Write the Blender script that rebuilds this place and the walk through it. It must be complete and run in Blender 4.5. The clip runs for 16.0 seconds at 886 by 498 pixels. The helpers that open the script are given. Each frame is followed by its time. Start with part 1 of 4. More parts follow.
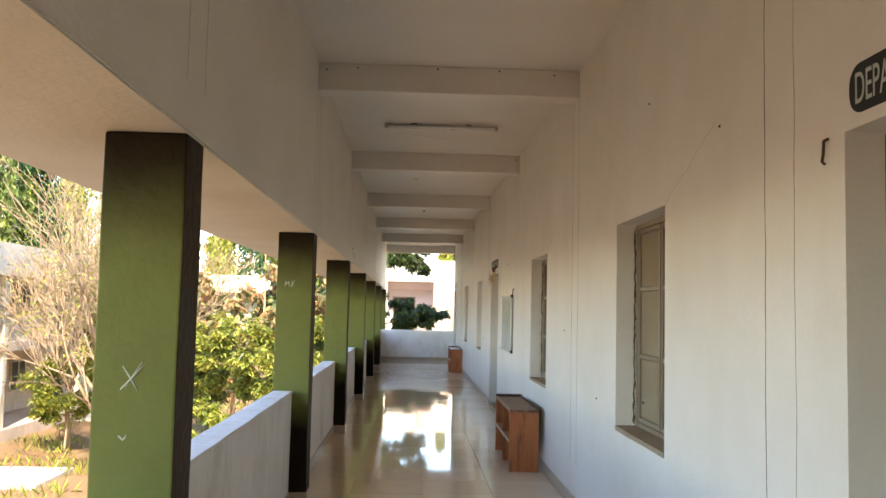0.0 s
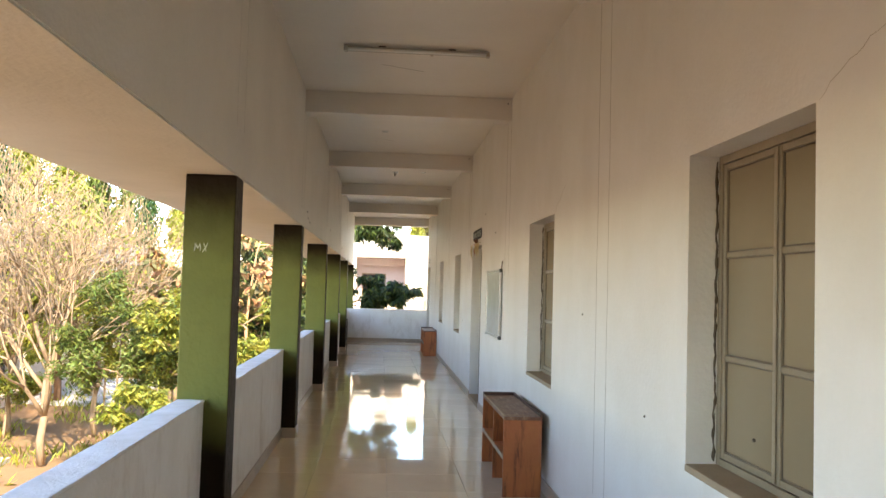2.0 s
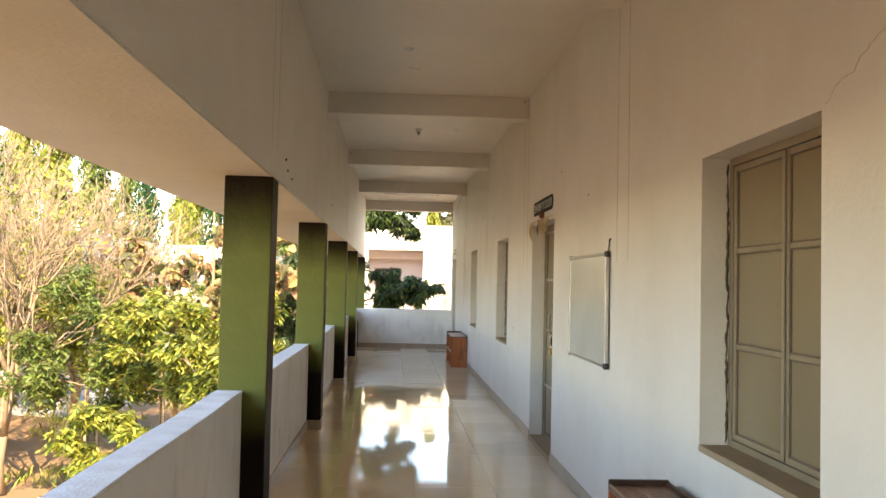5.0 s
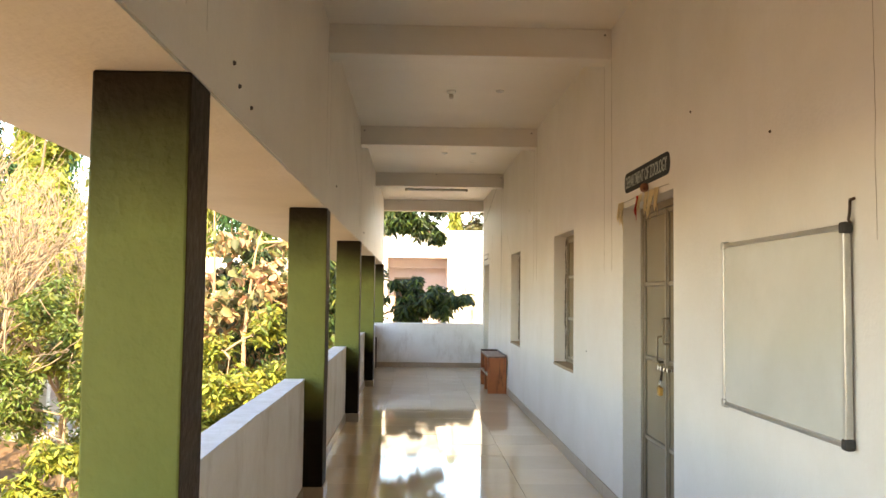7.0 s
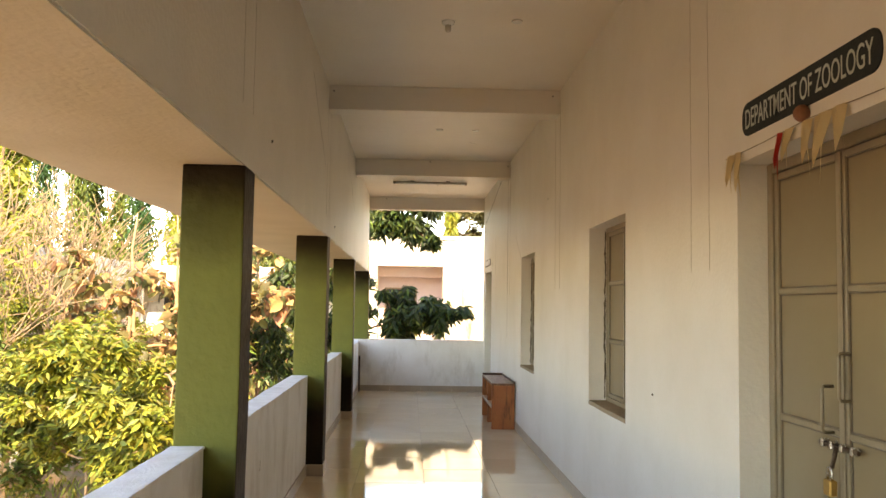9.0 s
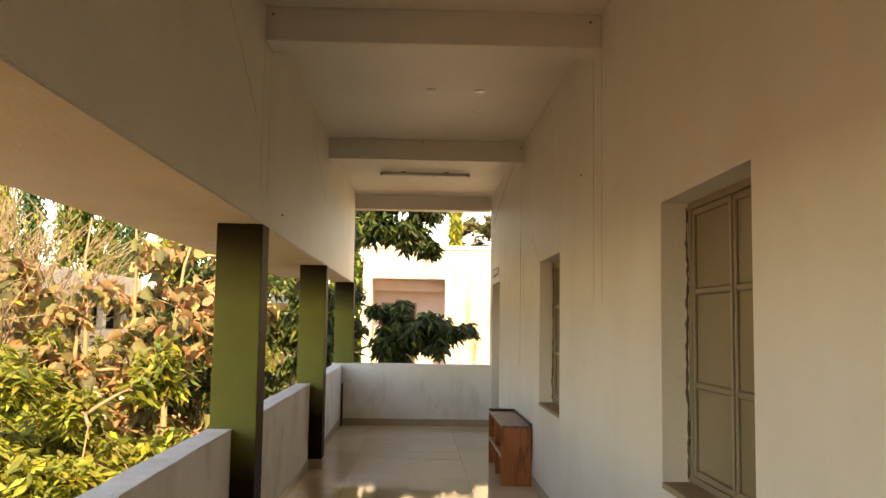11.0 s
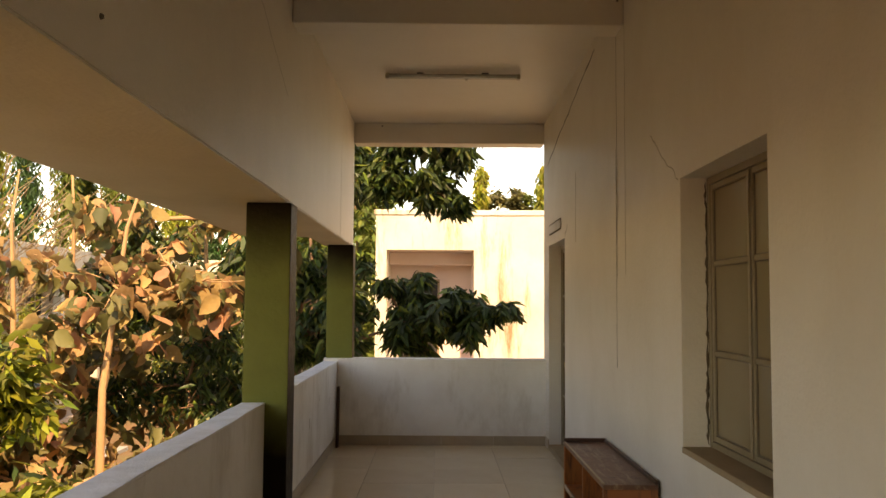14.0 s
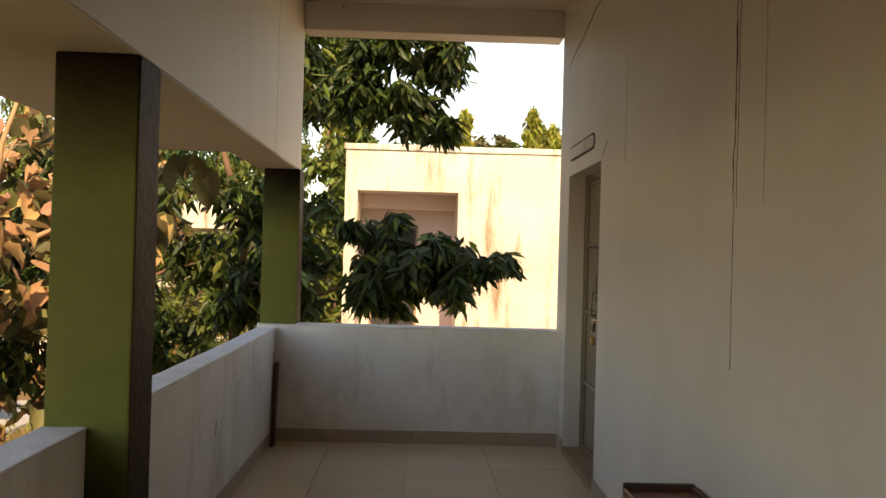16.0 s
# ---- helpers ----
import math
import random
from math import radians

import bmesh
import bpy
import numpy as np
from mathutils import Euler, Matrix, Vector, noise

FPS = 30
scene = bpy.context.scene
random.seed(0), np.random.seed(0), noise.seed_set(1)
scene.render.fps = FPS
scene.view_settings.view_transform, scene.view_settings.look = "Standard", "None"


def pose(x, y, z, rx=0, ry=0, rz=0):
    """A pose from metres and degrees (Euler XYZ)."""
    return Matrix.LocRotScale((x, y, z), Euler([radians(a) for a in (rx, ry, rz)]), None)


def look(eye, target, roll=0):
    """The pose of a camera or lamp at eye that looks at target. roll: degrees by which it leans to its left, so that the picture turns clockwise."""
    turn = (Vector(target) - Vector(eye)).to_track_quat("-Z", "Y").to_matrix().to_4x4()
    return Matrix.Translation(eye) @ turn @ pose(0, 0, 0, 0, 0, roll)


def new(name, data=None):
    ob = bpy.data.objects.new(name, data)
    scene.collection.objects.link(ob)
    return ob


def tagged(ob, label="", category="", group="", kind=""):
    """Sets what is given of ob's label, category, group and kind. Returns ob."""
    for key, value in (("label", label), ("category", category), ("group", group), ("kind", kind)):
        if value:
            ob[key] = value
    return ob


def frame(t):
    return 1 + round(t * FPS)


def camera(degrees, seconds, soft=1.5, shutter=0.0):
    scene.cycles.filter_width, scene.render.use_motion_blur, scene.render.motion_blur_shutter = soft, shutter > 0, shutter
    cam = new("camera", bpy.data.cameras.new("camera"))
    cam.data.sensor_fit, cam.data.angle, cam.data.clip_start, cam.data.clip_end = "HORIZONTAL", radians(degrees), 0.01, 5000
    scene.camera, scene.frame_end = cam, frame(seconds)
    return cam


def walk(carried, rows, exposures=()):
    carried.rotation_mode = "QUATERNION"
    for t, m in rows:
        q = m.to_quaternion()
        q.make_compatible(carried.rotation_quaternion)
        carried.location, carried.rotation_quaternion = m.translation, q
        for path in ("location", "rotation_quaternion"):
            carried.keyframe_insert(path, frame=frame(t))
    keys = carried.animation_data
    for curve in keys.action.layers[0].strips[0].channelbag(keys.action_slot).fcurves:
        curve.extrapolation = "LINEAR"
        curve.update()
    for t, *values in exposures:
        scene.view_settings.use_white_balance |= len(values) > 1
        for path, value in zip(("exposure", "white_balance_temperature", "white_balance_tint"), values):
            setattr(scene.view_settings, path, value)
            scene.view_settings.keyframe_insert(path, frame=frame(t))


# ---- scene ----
cam = camera(55.3, 16.0)
PATH = [
    (0, (0.176, 0.293, 1.55), (0.249, 2.286, 1.694), 1.3),
    (0.5, (0.215, 0.781, 1.559), (0.354, 2.771, 1.693), 1.2),
    (1, (0.25, 1.241, 1.554), (0.411, 3.231, 1.664), 1.8),
    (1.5, (0.232, 1.73, 1.555), (0.383, 3.722, 1.643), 1.8),
    (2, (0.224, 2.264, 1.538), (0.365, 4.256, 1.632), 1.6),
    (2.5, (0.187, 2.812, 1.546), (0.323, 4.806, 1.632), 1.4),
    (3, (0.143, 3.371, 1.555), (0.274, 5.363, 1.663), 1.4),
    (3.5, (0.133, 3.907, 1.565), (0.265, 5.899, 1.679), 1.4),
    (4, (0.13, 4.556, 1.558), (0.243, 6.55, 1.651), 1.3),
    (4.2, (0.134, 4.83, 1.549), (0.25, 6.825, 1.626), 1.4),
    (6.5, (0.064, 7.829, 1.517), (0.157, 9.824, 1.624), 0.7),
    (7, (0.045, 8.485, 1.508), (0.113, 10.48, 1.617), 0.7),
    (7.5, (0.071, 9.112, 1.512), (0.119, 11.109, 1.616), 0.4),
    (8, (0.078, 9.693, 1.505), (0.127, 11.689, 1.623), 0.3),
    (8.5, (0.118, 10.32, 1.498), (0.19, 12.315, 1.618), 0.4),
    (9, (0.153, 10.921, 1.516), (0.23, 12.915, 1.653), 0.9),
    (9.2, (0.174, 11.151, 1.536), (0.261, 13.143, 1.692), 1.2),
    (11.3, (0.378, 13.773, 1.549), (0.434, 15.765, 1.723), 1.0),
    (11.5, (0.383, 14.06, 1.511), (0.437, 16.055, 1.653), 1.4),
    (12, (0.353, 14.653, 1.529), (0.385, 16.649, 1.661), 1.3),
    (12.5, (0.339, 15.29, 1.521), (0.339, 17.285, 1.657), 0.8),
    (13, (0.356, 15.881, 1.523), (0.337, 17.876, 1.672), 0.8),
    (13.5, (0.322, 16.458, 1.542), (0.297, 18.452, 1.695), 0.5),
    (14, (0.331, 17.092, 1.509), (0.343, 19.088, 1.639), 0.4),
    (14.5, (0.312, 17.712, 1.484), (0.331, 19.709, 1.575), 0.6),
    (15, (0.318, 18.349, 1.483), (0.392, 20.348, 1.475), 1.2),
    (15.5, (0.336, 18.906, 1.494), (0.409, 20.905, 1.495), 1.7),
    (16, (0.342, 19.565, 1.495), (0.406, 21.564, 1.510), 1.6),
]
EXPOSE = [(0.0, 2.77, 7590, 15), (3.5, 2.97, 8118, 16), (4.0, 2.67, 8403, 16), (6.5, 3.16, 8661, 16), (7.5, 3.01, 9225, 17), (9.0, 2.92, 10124, 18), (11.5, 2.17, 13311, 20), (12.0, 2.1, 13891, 22), (13.0, 2.07, 14933, 25), (13.5, 1.92, 15048, 25), (14.0, 1.72, 14470, 24), (14.5, 1.39, 13230, 23), (15.0, 1.39, 12348, 22), (16.0, 1.44, 11355, 20)]
walk(cam, [(t, look(eye, target, roll)) for t, eye, target, roll in PATH], EXPOSE)

# ---- light: clear sky, sun behind and to the right of the walker ----
SUN_EL, SUN_AZ = 40.0, 170.0
world = bpy.data.worlds.new("sky")
scene.world = world
world.use_nodes = True
sky = world.node_tree.nodes.new("ShaderNodeTexSky")
sky.sky_type, sky.sun_disc = "NISHITA", False
sky.sun_elevation, sky.sun_rotation = radians(SUN_EL), radians(SUN_AZ)
sky.dust_density, sky.ozone_density = 0.0, 3.0
back = world.node_tree.nodes["Background"]
world.node_tree.links.new(sky.outputs[0], back.inputs[0])
back.inputs[1].default_value = 0.15
sun_from = Vector((math.sin(radians(SUN_AZ)) * math.cos(radians(SUN_EL)), math.cos(radians(SUN_AZ)) * math.cos(radians(SUN_EL)), math.sin(radians(SUN_EL))))
sun = new("sun", bpy.data.lights.new("sun", "SUN"))
sun.data.energy, sun.data.angle, sun.data.color = 2.35, radians(0.5), (1.0, 0.93, 0.82)
sun.matrix_world = look(sun_from * 60, (0, 0, 0))


# ---- materials ----
def material(name, color, dark=None, rough=0.8, scale=3.0, fine=60.0, bump=0.15, metal=0.0, streaks=None, vary=0.0, relief=0.01, through_light=0.0, stain=0.5, coat=0.0):
    """Two tones mixed by coarse and fine noise, with fine relief; streaks: (colour, amount) runs down the surface."""
    m = bpy.data.materials.new(name)
    m.use_nodes = True
    nt = m.node_tree
    n, link = nt.nodes, nt.links.new
    bs = n["Principled BSDF"]
    dark = dark or tuple(c * 0.8 for c in color)
    co = n.new("ShaderNodeTexCoord")
    big, small = n.new("ShaderNodeTexNoise"), n.new("ShaderNodeTexNoise")
    big.inputs["Scale"].default_value, big.inputs["Detail"].default_value = scale, 8
    big.inputs["Roughness"].default_value = 0.65
    small.inputs["Scale"].default_value, small.inputs["Detail"].default_value = fine, 4
    link(co.outputs["Object"], big.inputs["Vector"])
    link(co.outputs["Object"], small.inputs["Vector"])
    ramp = n.new("ShaderNodeMapRange")
    ramp.inputs["From Min"].default_value, ramp.inputs["From Max"].default_value = 0.35, 0.7
    ramp.inputs["To Max"].default_value = stain
    link(big.outputs["Fac"], ramp.inputs["Value"])
    mix = n.new("ShaderNodeMix")
    mix.data_type = "RGBA"
    mix.inputs["A"].default_value, mix.inputs["B"].default_value = (*color, 1), (*dark, 1)
    link(ramp.outputs["Result"], mix.inputs["Factor"])
    last = mix.outputs["Result"]
    if streaks:
        mp = n.new("ShaderNodeMapping")
        mp.inputs["Scale"].default_value = streaks[2] if len(streaks) > 2 else (1.6, 1.6, 0.22)
        link(co.outputs["Object"], mp.inputs["Vector"])
        run = n.new("ShaderNodeTexNoise")
        run.inputs["Scale"].default_value, run.inputs["Detail"].default_value = 1.0, 9
        run.inputs["Roughness"].default_value = 0.7
        link(mp.outputs["Vector"], run.inputs["Vector"])
        cut = n.new("ShaderNodeMapRange")
        cut.inputs["From Min"].default_value, cut.inputs["From Max"].default_value = 0.52, 0.68
        cut.inputs["To Max"].default_value = streaks[1]
        link(run.outputs["Fac"], cut.inputs["Value"])
        m2 = n.new("ShaderNodeMix")
        m2.data_type = "RGBA"
        m2.inputs["B"].default_value = (*streaks[0], 1)
        link(cut.outputs["Result"], m2.inputs["Factor"])
        link(last, m2.inputs["A"])
        last = m2.outputs["Result"]
    if vary:
        info = n.new("ShaderNodeObjectInfo" if vary < 0 else "ShaderNodeNewGeometry")
        hsv = n.new("ShaderNodeHueSaturation")
        span = n.new("ShaderNodeMapRange")
        span.inputs["To Min"].default_value, span.inputs["To Max"].default_value = 1 - abs(vary), 1 + abs(vary)
        link(info.outputs["Random" if vary < 0 else "Random Per Island"], span.inputs["Value"])
        link(span.outputs["Result"], hsv.inputs["Value"])
        if vary > 0:
            hue = n.new("ShaderNodeMapRange")
            hue.inputs["To Min"].default_value, hue.inputs["To Max"].default_value = 0.5 - vary * 0.08, 0.5 + vary * 0.06
            wob = n.new("ShaderNodeMath")
            wob.operation, wob.inputs[1].default_value = "PINGPONG", 0.13
            link(info.outputs["Random Per Island"], wob.inputs[0])
            hue.inputs["From Max"].default_value = 0.13
            link(wob.outputs[0], hue.inputs["Value"])
            link(hue.outputs["Result"], hsv.inputs["Hue"])
        link(last, hsv.inputs["Color"])
        last = hsv.outputs["Color"]
    link(last, bs.inputs["Base Color"])
    bs.inputs["Roughness"].default_value, bs.inputs["Metallic"].default_value = rough, metal
    bs.inputs["Coat Weight"].default_value = coat
    if rough > 0.15:
        rr = n.new("ShaderNodeMapRange")
        rr.inputs["To Min"].default_value, rr.inputs["To Max"].default_value = max(0.03, rough - 0.12), min(1, rough + 0.12)
        link(small.outputs["Fac"], rr.inputs["Value"])
        link(rr.outputs["Result"], bs.inputs["Roughness"])
    if bump:
        add = n.new("ShaderNodeMath")
        add.operation = "ADD"
        link(big.outputs["Fac"], add.inputs[0])
        link(small.outputs["Fac"], add.inputs[1])
        bp = n.new("ShaderNodeBump")
        bp.inputs["Strength"].default_value, bp.inputs["Distance"].default_value = bump, relief
        link(add.outputs[0], bp.inputs["Height"])
        link(bp.outputs["Normal"], bs.inputs["Normal"])
    if through_light:
        tr, ms = n.new("ShaderNodeBsdfTranslucent"), n.new("ShaderNodeMixShader")
        link(last, tr.inputs["Color"])
        ms.inputs[0].default_value = through_light
        link(bs.outputs[0], ms.inputs[1])
        link(tr.outputs[0], ms.inputs[2])
        link(ms.outputs[0], n["Material Output"].inputs["Surface"])
    return m


WALL = material("limewash", (0.78, 0.75, 0.70), (0.62, 0.575, 0.495), 0.45, 1.2, 45, 0.25, streaks=((0.62, 0.57, 0.49), 0.25, (1.2, 1.2, 0.35)))
PARAPET = material("parapet_paint", (0.84, 0.82, 0.79), (0.62, 0.57, 0.50), 0.7, 2.0, 50, 0.25, streaks=((0.42, 0.35, 0.27), 0.4, (3.2, 3.2, 1.3)))
COPING = material("coping_paint", (0.86, 0.86, 0.86), (0.60, 0.58, 0.54), 0.7, 7.0, 70, 0.5, stain=0.7)
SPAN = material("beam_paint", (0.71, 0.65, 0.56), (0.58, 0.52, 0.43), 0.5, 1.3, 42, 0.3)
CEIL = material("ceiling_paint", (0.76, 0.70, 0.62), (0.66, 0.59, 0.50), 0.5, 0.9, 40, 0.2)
# darker copy of the beam paint: dimness of the underside put into its colour
SOFFIT = material("shaded_soffit_paint", (0.57, 0.51, 0.41), (0.43, 0.38, 0.29), 0.85, 1.5, 40, 0.4, streaks=((0.5, 0.46, 0.38), 0.3, (1.5, 0.6, 1)))
TILE = material("vitrified_tile", (0.76, 0.62, 0.45), (0.66, 0.52, 0.36), 0.045, 2.5, 9, 0.03, vary=-0.06, relief=0.004)
TILE.node_tree.nodes["Principled BSDF"].inputs["Specular IOR Level"].default_value = 0.36
GROUT = material("grout", (0.46, 0.40, 0.32), None, 0.8, 5, 60)
SKIRT = material("skirting_tile", (0.44, 0.35, 0.26), (0.33, 0.25, 0.18), 0.35, 4, 40, 0.1, vary=-0.08)
SILLS = material("sill_cement", (0.36, 0.26, 0.165), (0.24, 0.17, 0.105), 0.85, 6, 80, 0.5)
STEEL = material("shutter_enamel", (0.24, 0.19, 0.12), (0.20, 0.155, 0.095), 0.15, 0.9, 2, 0.02, relief=0.01, stain=0.5)
STEEL.node_tree.nodes["Principled BSDF"].inputs["Roughness"].default_value = 0.27
STEELFRAME = material("steel_frame_enamel", (0.25, 0.20, 0.135), (0.16, 0.125, 0.08), 0.42, 6, 60, 0.1)
CRACK = material("crack_dirt_and_gap", (0.13, 0.10, 0.07), (0.07, 0.05, 0.035), 0.95, 10, 80)
FAINT = material("faint_crack", (0.60, 0.55, 0.47), (0.45, 0.4, 0.32), 0.95, 10, 80)
HAIR = material("hairline_dirt", (0.40, 0.35, 0.28), (0.27, 0.22, 0.17), 0.95, 10, 80)
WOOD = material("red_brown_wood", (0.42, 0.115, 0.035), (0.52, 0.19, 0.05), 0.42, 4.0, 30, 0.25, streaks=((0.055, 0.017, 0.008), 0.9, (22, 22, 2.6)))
WOODTOP = material("worn_wood_top", (0.24, 0.105, 0.055), (0.10, 0.035, 0.018), 0.5, 5.0, 40, 0.3, streaks=((0.40, 0.27, 0.17), 0.85, (38, 5.0, 20)), stain=0.8)
WOODLIP = material("dark_wood_edge", (0.07, 0.03, 0.018), None, 0.5, 8, 60)
WOODEDGE = material("pale_wood_edge", (0.45, 0.33, 0.22), (0.3, 0.18, 0.1), 0.6, 8, 60)
IRON = material("rusty_iron", (0.09, 0.055, 0.035), (0.05, 0.03, 0.02), 0.6, 25, 120, 0.4, metal=0.4)
BRASS = material("padlock_brass", (0.62, 0.40, 0.14), (0.45, 0.26, 0.08), 0.35, 20, 90, 0.1, metal=0.9)
CHROME = material("bright_steel", (0.65, 0.65, 0.63), None, 0.25, 20, 90, 0.05, metal=1.0)
ALU = material("aluminium_trim", (0.55, 0.54, 0.51), (0.4, 0.38, 0.35), 0.35, 10, 90, 0.05, metal=0.8)
BLACKPL = material("black_plastic", (0.03, 0.03, 0.03), None, 0.4, 10, 90)
BOARD = material("whiteboard_enamel", (0.62, 0.62, 0.57), (0.52, 0.52, 0.46), 0.16, 1.8, 10, 0.02, stain=0.8)
SIGN = material("sign_paint", (0.012, 0.018, 0.020), (0.022, 0.026, 0.027), 0.85, 10, 90)
LETTER = material("sign_lettering", (0.48, 0.53, 0.50), None, 0.6, 10, 90)
CHALK = material("chalk", (0.46, 0.48, 0.34), None, 0.9, 20, 90)
PAPER = material("faded_paper", (0.82, 0.70, 0.46), (0.68, 0.55, 0.32), 0.8, 10, 60, through_light=0.25)
REDPAPER = material("red_paper", (0.55, 0.03, 0.02), None, 0.7, 10, 60, through_light=0.2)
CLAY = material("clay_knob", (0.25, 0.1, 0.05), None, 0.8, 20, 60)
TUBE = material("tube_glass", (0.82, 0.82, 0.78), None, 0.2, 10, 60, 0)
CASING = material("batten_casing", (0.55, 0.5, 0.42), (0.3, 0.25, 0.2), 0.5, 10, 60)
SOIL = material("dry_soil", (0.27, 0.155, 0.075), (0.17, 0.11, 0.05), 0.95, 0.35, 6, 0.6, relief=0.05, streaks=((0.20, 0.19, 0.08), 0.7, (0.5, 0.5, 0.5)))
PATHWAY = material("cement_path", (0.50, 0.47, 0.42), (0.38, 0.34, 0.29), 0.9, 0.8, 15, 0.3)
FAR_WHITE = material("stained_white_wall", (0.74, 0.68, 0.55), (0.62, 0.53, 0.38), 0.85, 1.0, 20, 0.3, streaks=((0.27, 0.14, 0.05), 0.9, (2.6, 2.6, 0.42)), stain=0.8)
FAR_PINK = material("loggia_paint", (0.74, 0.61, 0.55), (0.6, 0.46, 0.4), 0.85, 1.0, 20, 0.2)
FAR_PEACH = material("wing_paint", (0.66, 0.52, 0.40), (0.5, 0.38, 0.29), 0.85, 0.7, 12, 0.2, streaks=((0.3, 0.25, 0.2), 0.5, (0.8, 0.8, 0.2)))
FAR_GREY = material("weathered_parapet", (0.50, 0.45, 0.38), (0.25, 0.22, 0.19), 0.9, 0.6, 8, 0.3, streaks=((0.13, 0.11, 0.1), 0.7, (0.9, 0.9, 0.2)))
# near-black in place of the shade inside far doors and windows
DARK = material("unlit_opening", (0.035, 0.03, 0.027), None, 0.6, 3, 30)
BARK = material("pale_bark", (0.33, 0.23, 0.135), (0.22, 0.15, 0.085), 0.9, 6, 30, 0.5)
MANGO_BARK = material("brown_bark", (0.20, 0.11, 0.06), (0.11, 0.065, 0.04), 0.9, 8, 30, 0.6)
TEAK_BARK = material("orange_bark", (0.52, 0.30, 0.15), (0.34, 0.19, 0.10), 0.9, 8, 30, 0.5)
LEAF_MANGO = material("mango_leaf", (0.036, 0.066, 0.015), (0.022, 0.042, 0.010), 0.5, 2, 30, 0, vary=0.45, through_light=0.25)
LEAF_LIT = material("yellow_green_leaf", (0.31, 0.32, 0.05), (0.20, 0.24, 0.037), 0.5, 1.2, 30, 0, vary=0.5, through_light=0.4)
LEAF_MID = material("green_leaf", (0.13, 0.17, 0.032), (0.08, 0.12, 0.025), 0.5, 1.2, 30, 0, vary=0.5, through_light=0.3)
LEAF_DEEP = material("deep_green_leaf", (0.035, 0.10, 0.025), (0.025, 0.06, 0.018), 0.5, 1.2, 30, 0, vary=0.4, through_light=0.3)
LEAF_DRY = material("dry_teak_leaf", (0.54, 0.33, 0.15), (0.25, 0.12, 0.045), 0.9, 5, 22, 0.7, vary=0.4, through_light=0.3)
LEAF_OLIVE = material("fading_teak_leaf", (0.17, 0.16, 0.055), (0.09, 0.085, 0.03), 0.6, 3, 30, 0.2, vary=0.45, through_light=0.3)


# ---- mesh helpers ----
def part(name, bm, mat, parent=None, label=""):
    """Links a bmesh (or a ready mesh) as one object, under parent if given."""
    if isinstance(bm, bmesh.types.BMesh):
        me = bpy.data.meshes.new(name)
        bm.to_mesh(me)
        bm.free()
    else:
        me = bm
    me.materials.clear()
    me.materials.append(mat)
    ob = new(name, me)
    if parent:
        ob.parent = parent
    if label:
        ob["label"] = label
    return ob


def add_box(bm, x0, x1, y0, y1, z0, z1):
    v = [bm.verts.new((x, y, z)) for z in (z0, z1) for y in (y0, y1) for x in (x0, x1)]
    for f in ((0, 2, 3, 1), (4, 5, 7, 6), (0, 1, 5, 4), (2, 6, 7, 3), (0, 4, 6, 2), (1, 3, 7, 5)):
        bm.faces.new([v[i] for i in f])


def boxes(*list_of, bevel=0.0, seg=1):
    bm = bmesh.new()
    for b in list_of:
        add_box(bm, *b)
    if bevel:
        bmesh.ops.bevel(bm, geom=bm.edges[:], offset=bevel, segments=seg, affect="EDGES", profile=0.5)
    return bm


def rough_box(x0, x1, y0, y1, z0, z1, step=0.25, amount=0.004, bevel=0.008, seed=0.0):
    """A box cut into a grid and made slightly uneven, with worn edges."""
    bm = boxes((x0, x1, y0, y1, z0, z1), bevel=bevel, seg=2)
    for ax, lo, hi in ((0, x0, x1), (1, y0, y1), (2, z0, z1)):
        k = int((hi - lo) / step)
        for i in range(1, k):
            co, no = [0, 0, 0], [0, 0, 0]
            co[ax], no[ax] = lo + (hi - lo) * i / k, 1
            bmesh.ops.bisect_plane(bm, geom=bm.verts[:] + bm.edges[:] + bm.faces[:], plane_co=co, plane_no=no)
    for v in bm.verts:
        v.co += noise.noise_vector(v.co * 2.3 + Vector((seed, seed, seed))) * amount
    return bm


def tube_bm(points, radii, sides=8, bm=None):
    """A tapered tube through points."""
    bm = bm or bmesh.new()
    prev = None
    for i, p in enumerate(points):
        p = Vector(p)
        d = (Vector(points[min(i + 1, len(points) - 1)]) - Vector(points[max(i - 1, 0)])).normalized()
        side = d.orthogonal().normalized() if prev is None else (prev[1] - d * prev[1].dot(d)).normalized()
        up = d.cross(side)
        r = radii[i] if hasattr(radii, "__len__") else radii
        ring = [bm.verts.new(p + (side * math.cos(a) + up * math.sin(a)) * r) for a in [2 * math.pi * k / sides for k in range(sides)]]
        if prev:
            for k in range(sides):
                bm.faces.new((prev[0][k], prev[0][(k + 1) % sides], ring[(k + 1) % sides], ring[k])).smooth = True
        else:
            bm.faces.new(ring[::-1])
        prev = (ring, side)
    bm.faces.new(prev[0])
    return bm


def thing(name, label, category, group="", at=(0, 0, 0)):
    e = new(name)
    e.location = at
    e.empty_display_size = 0.1
    return tagged(e, label, category, group)


def structure(ob, label="", category=""):
    return tagged(ob, label, category, kind="structure")


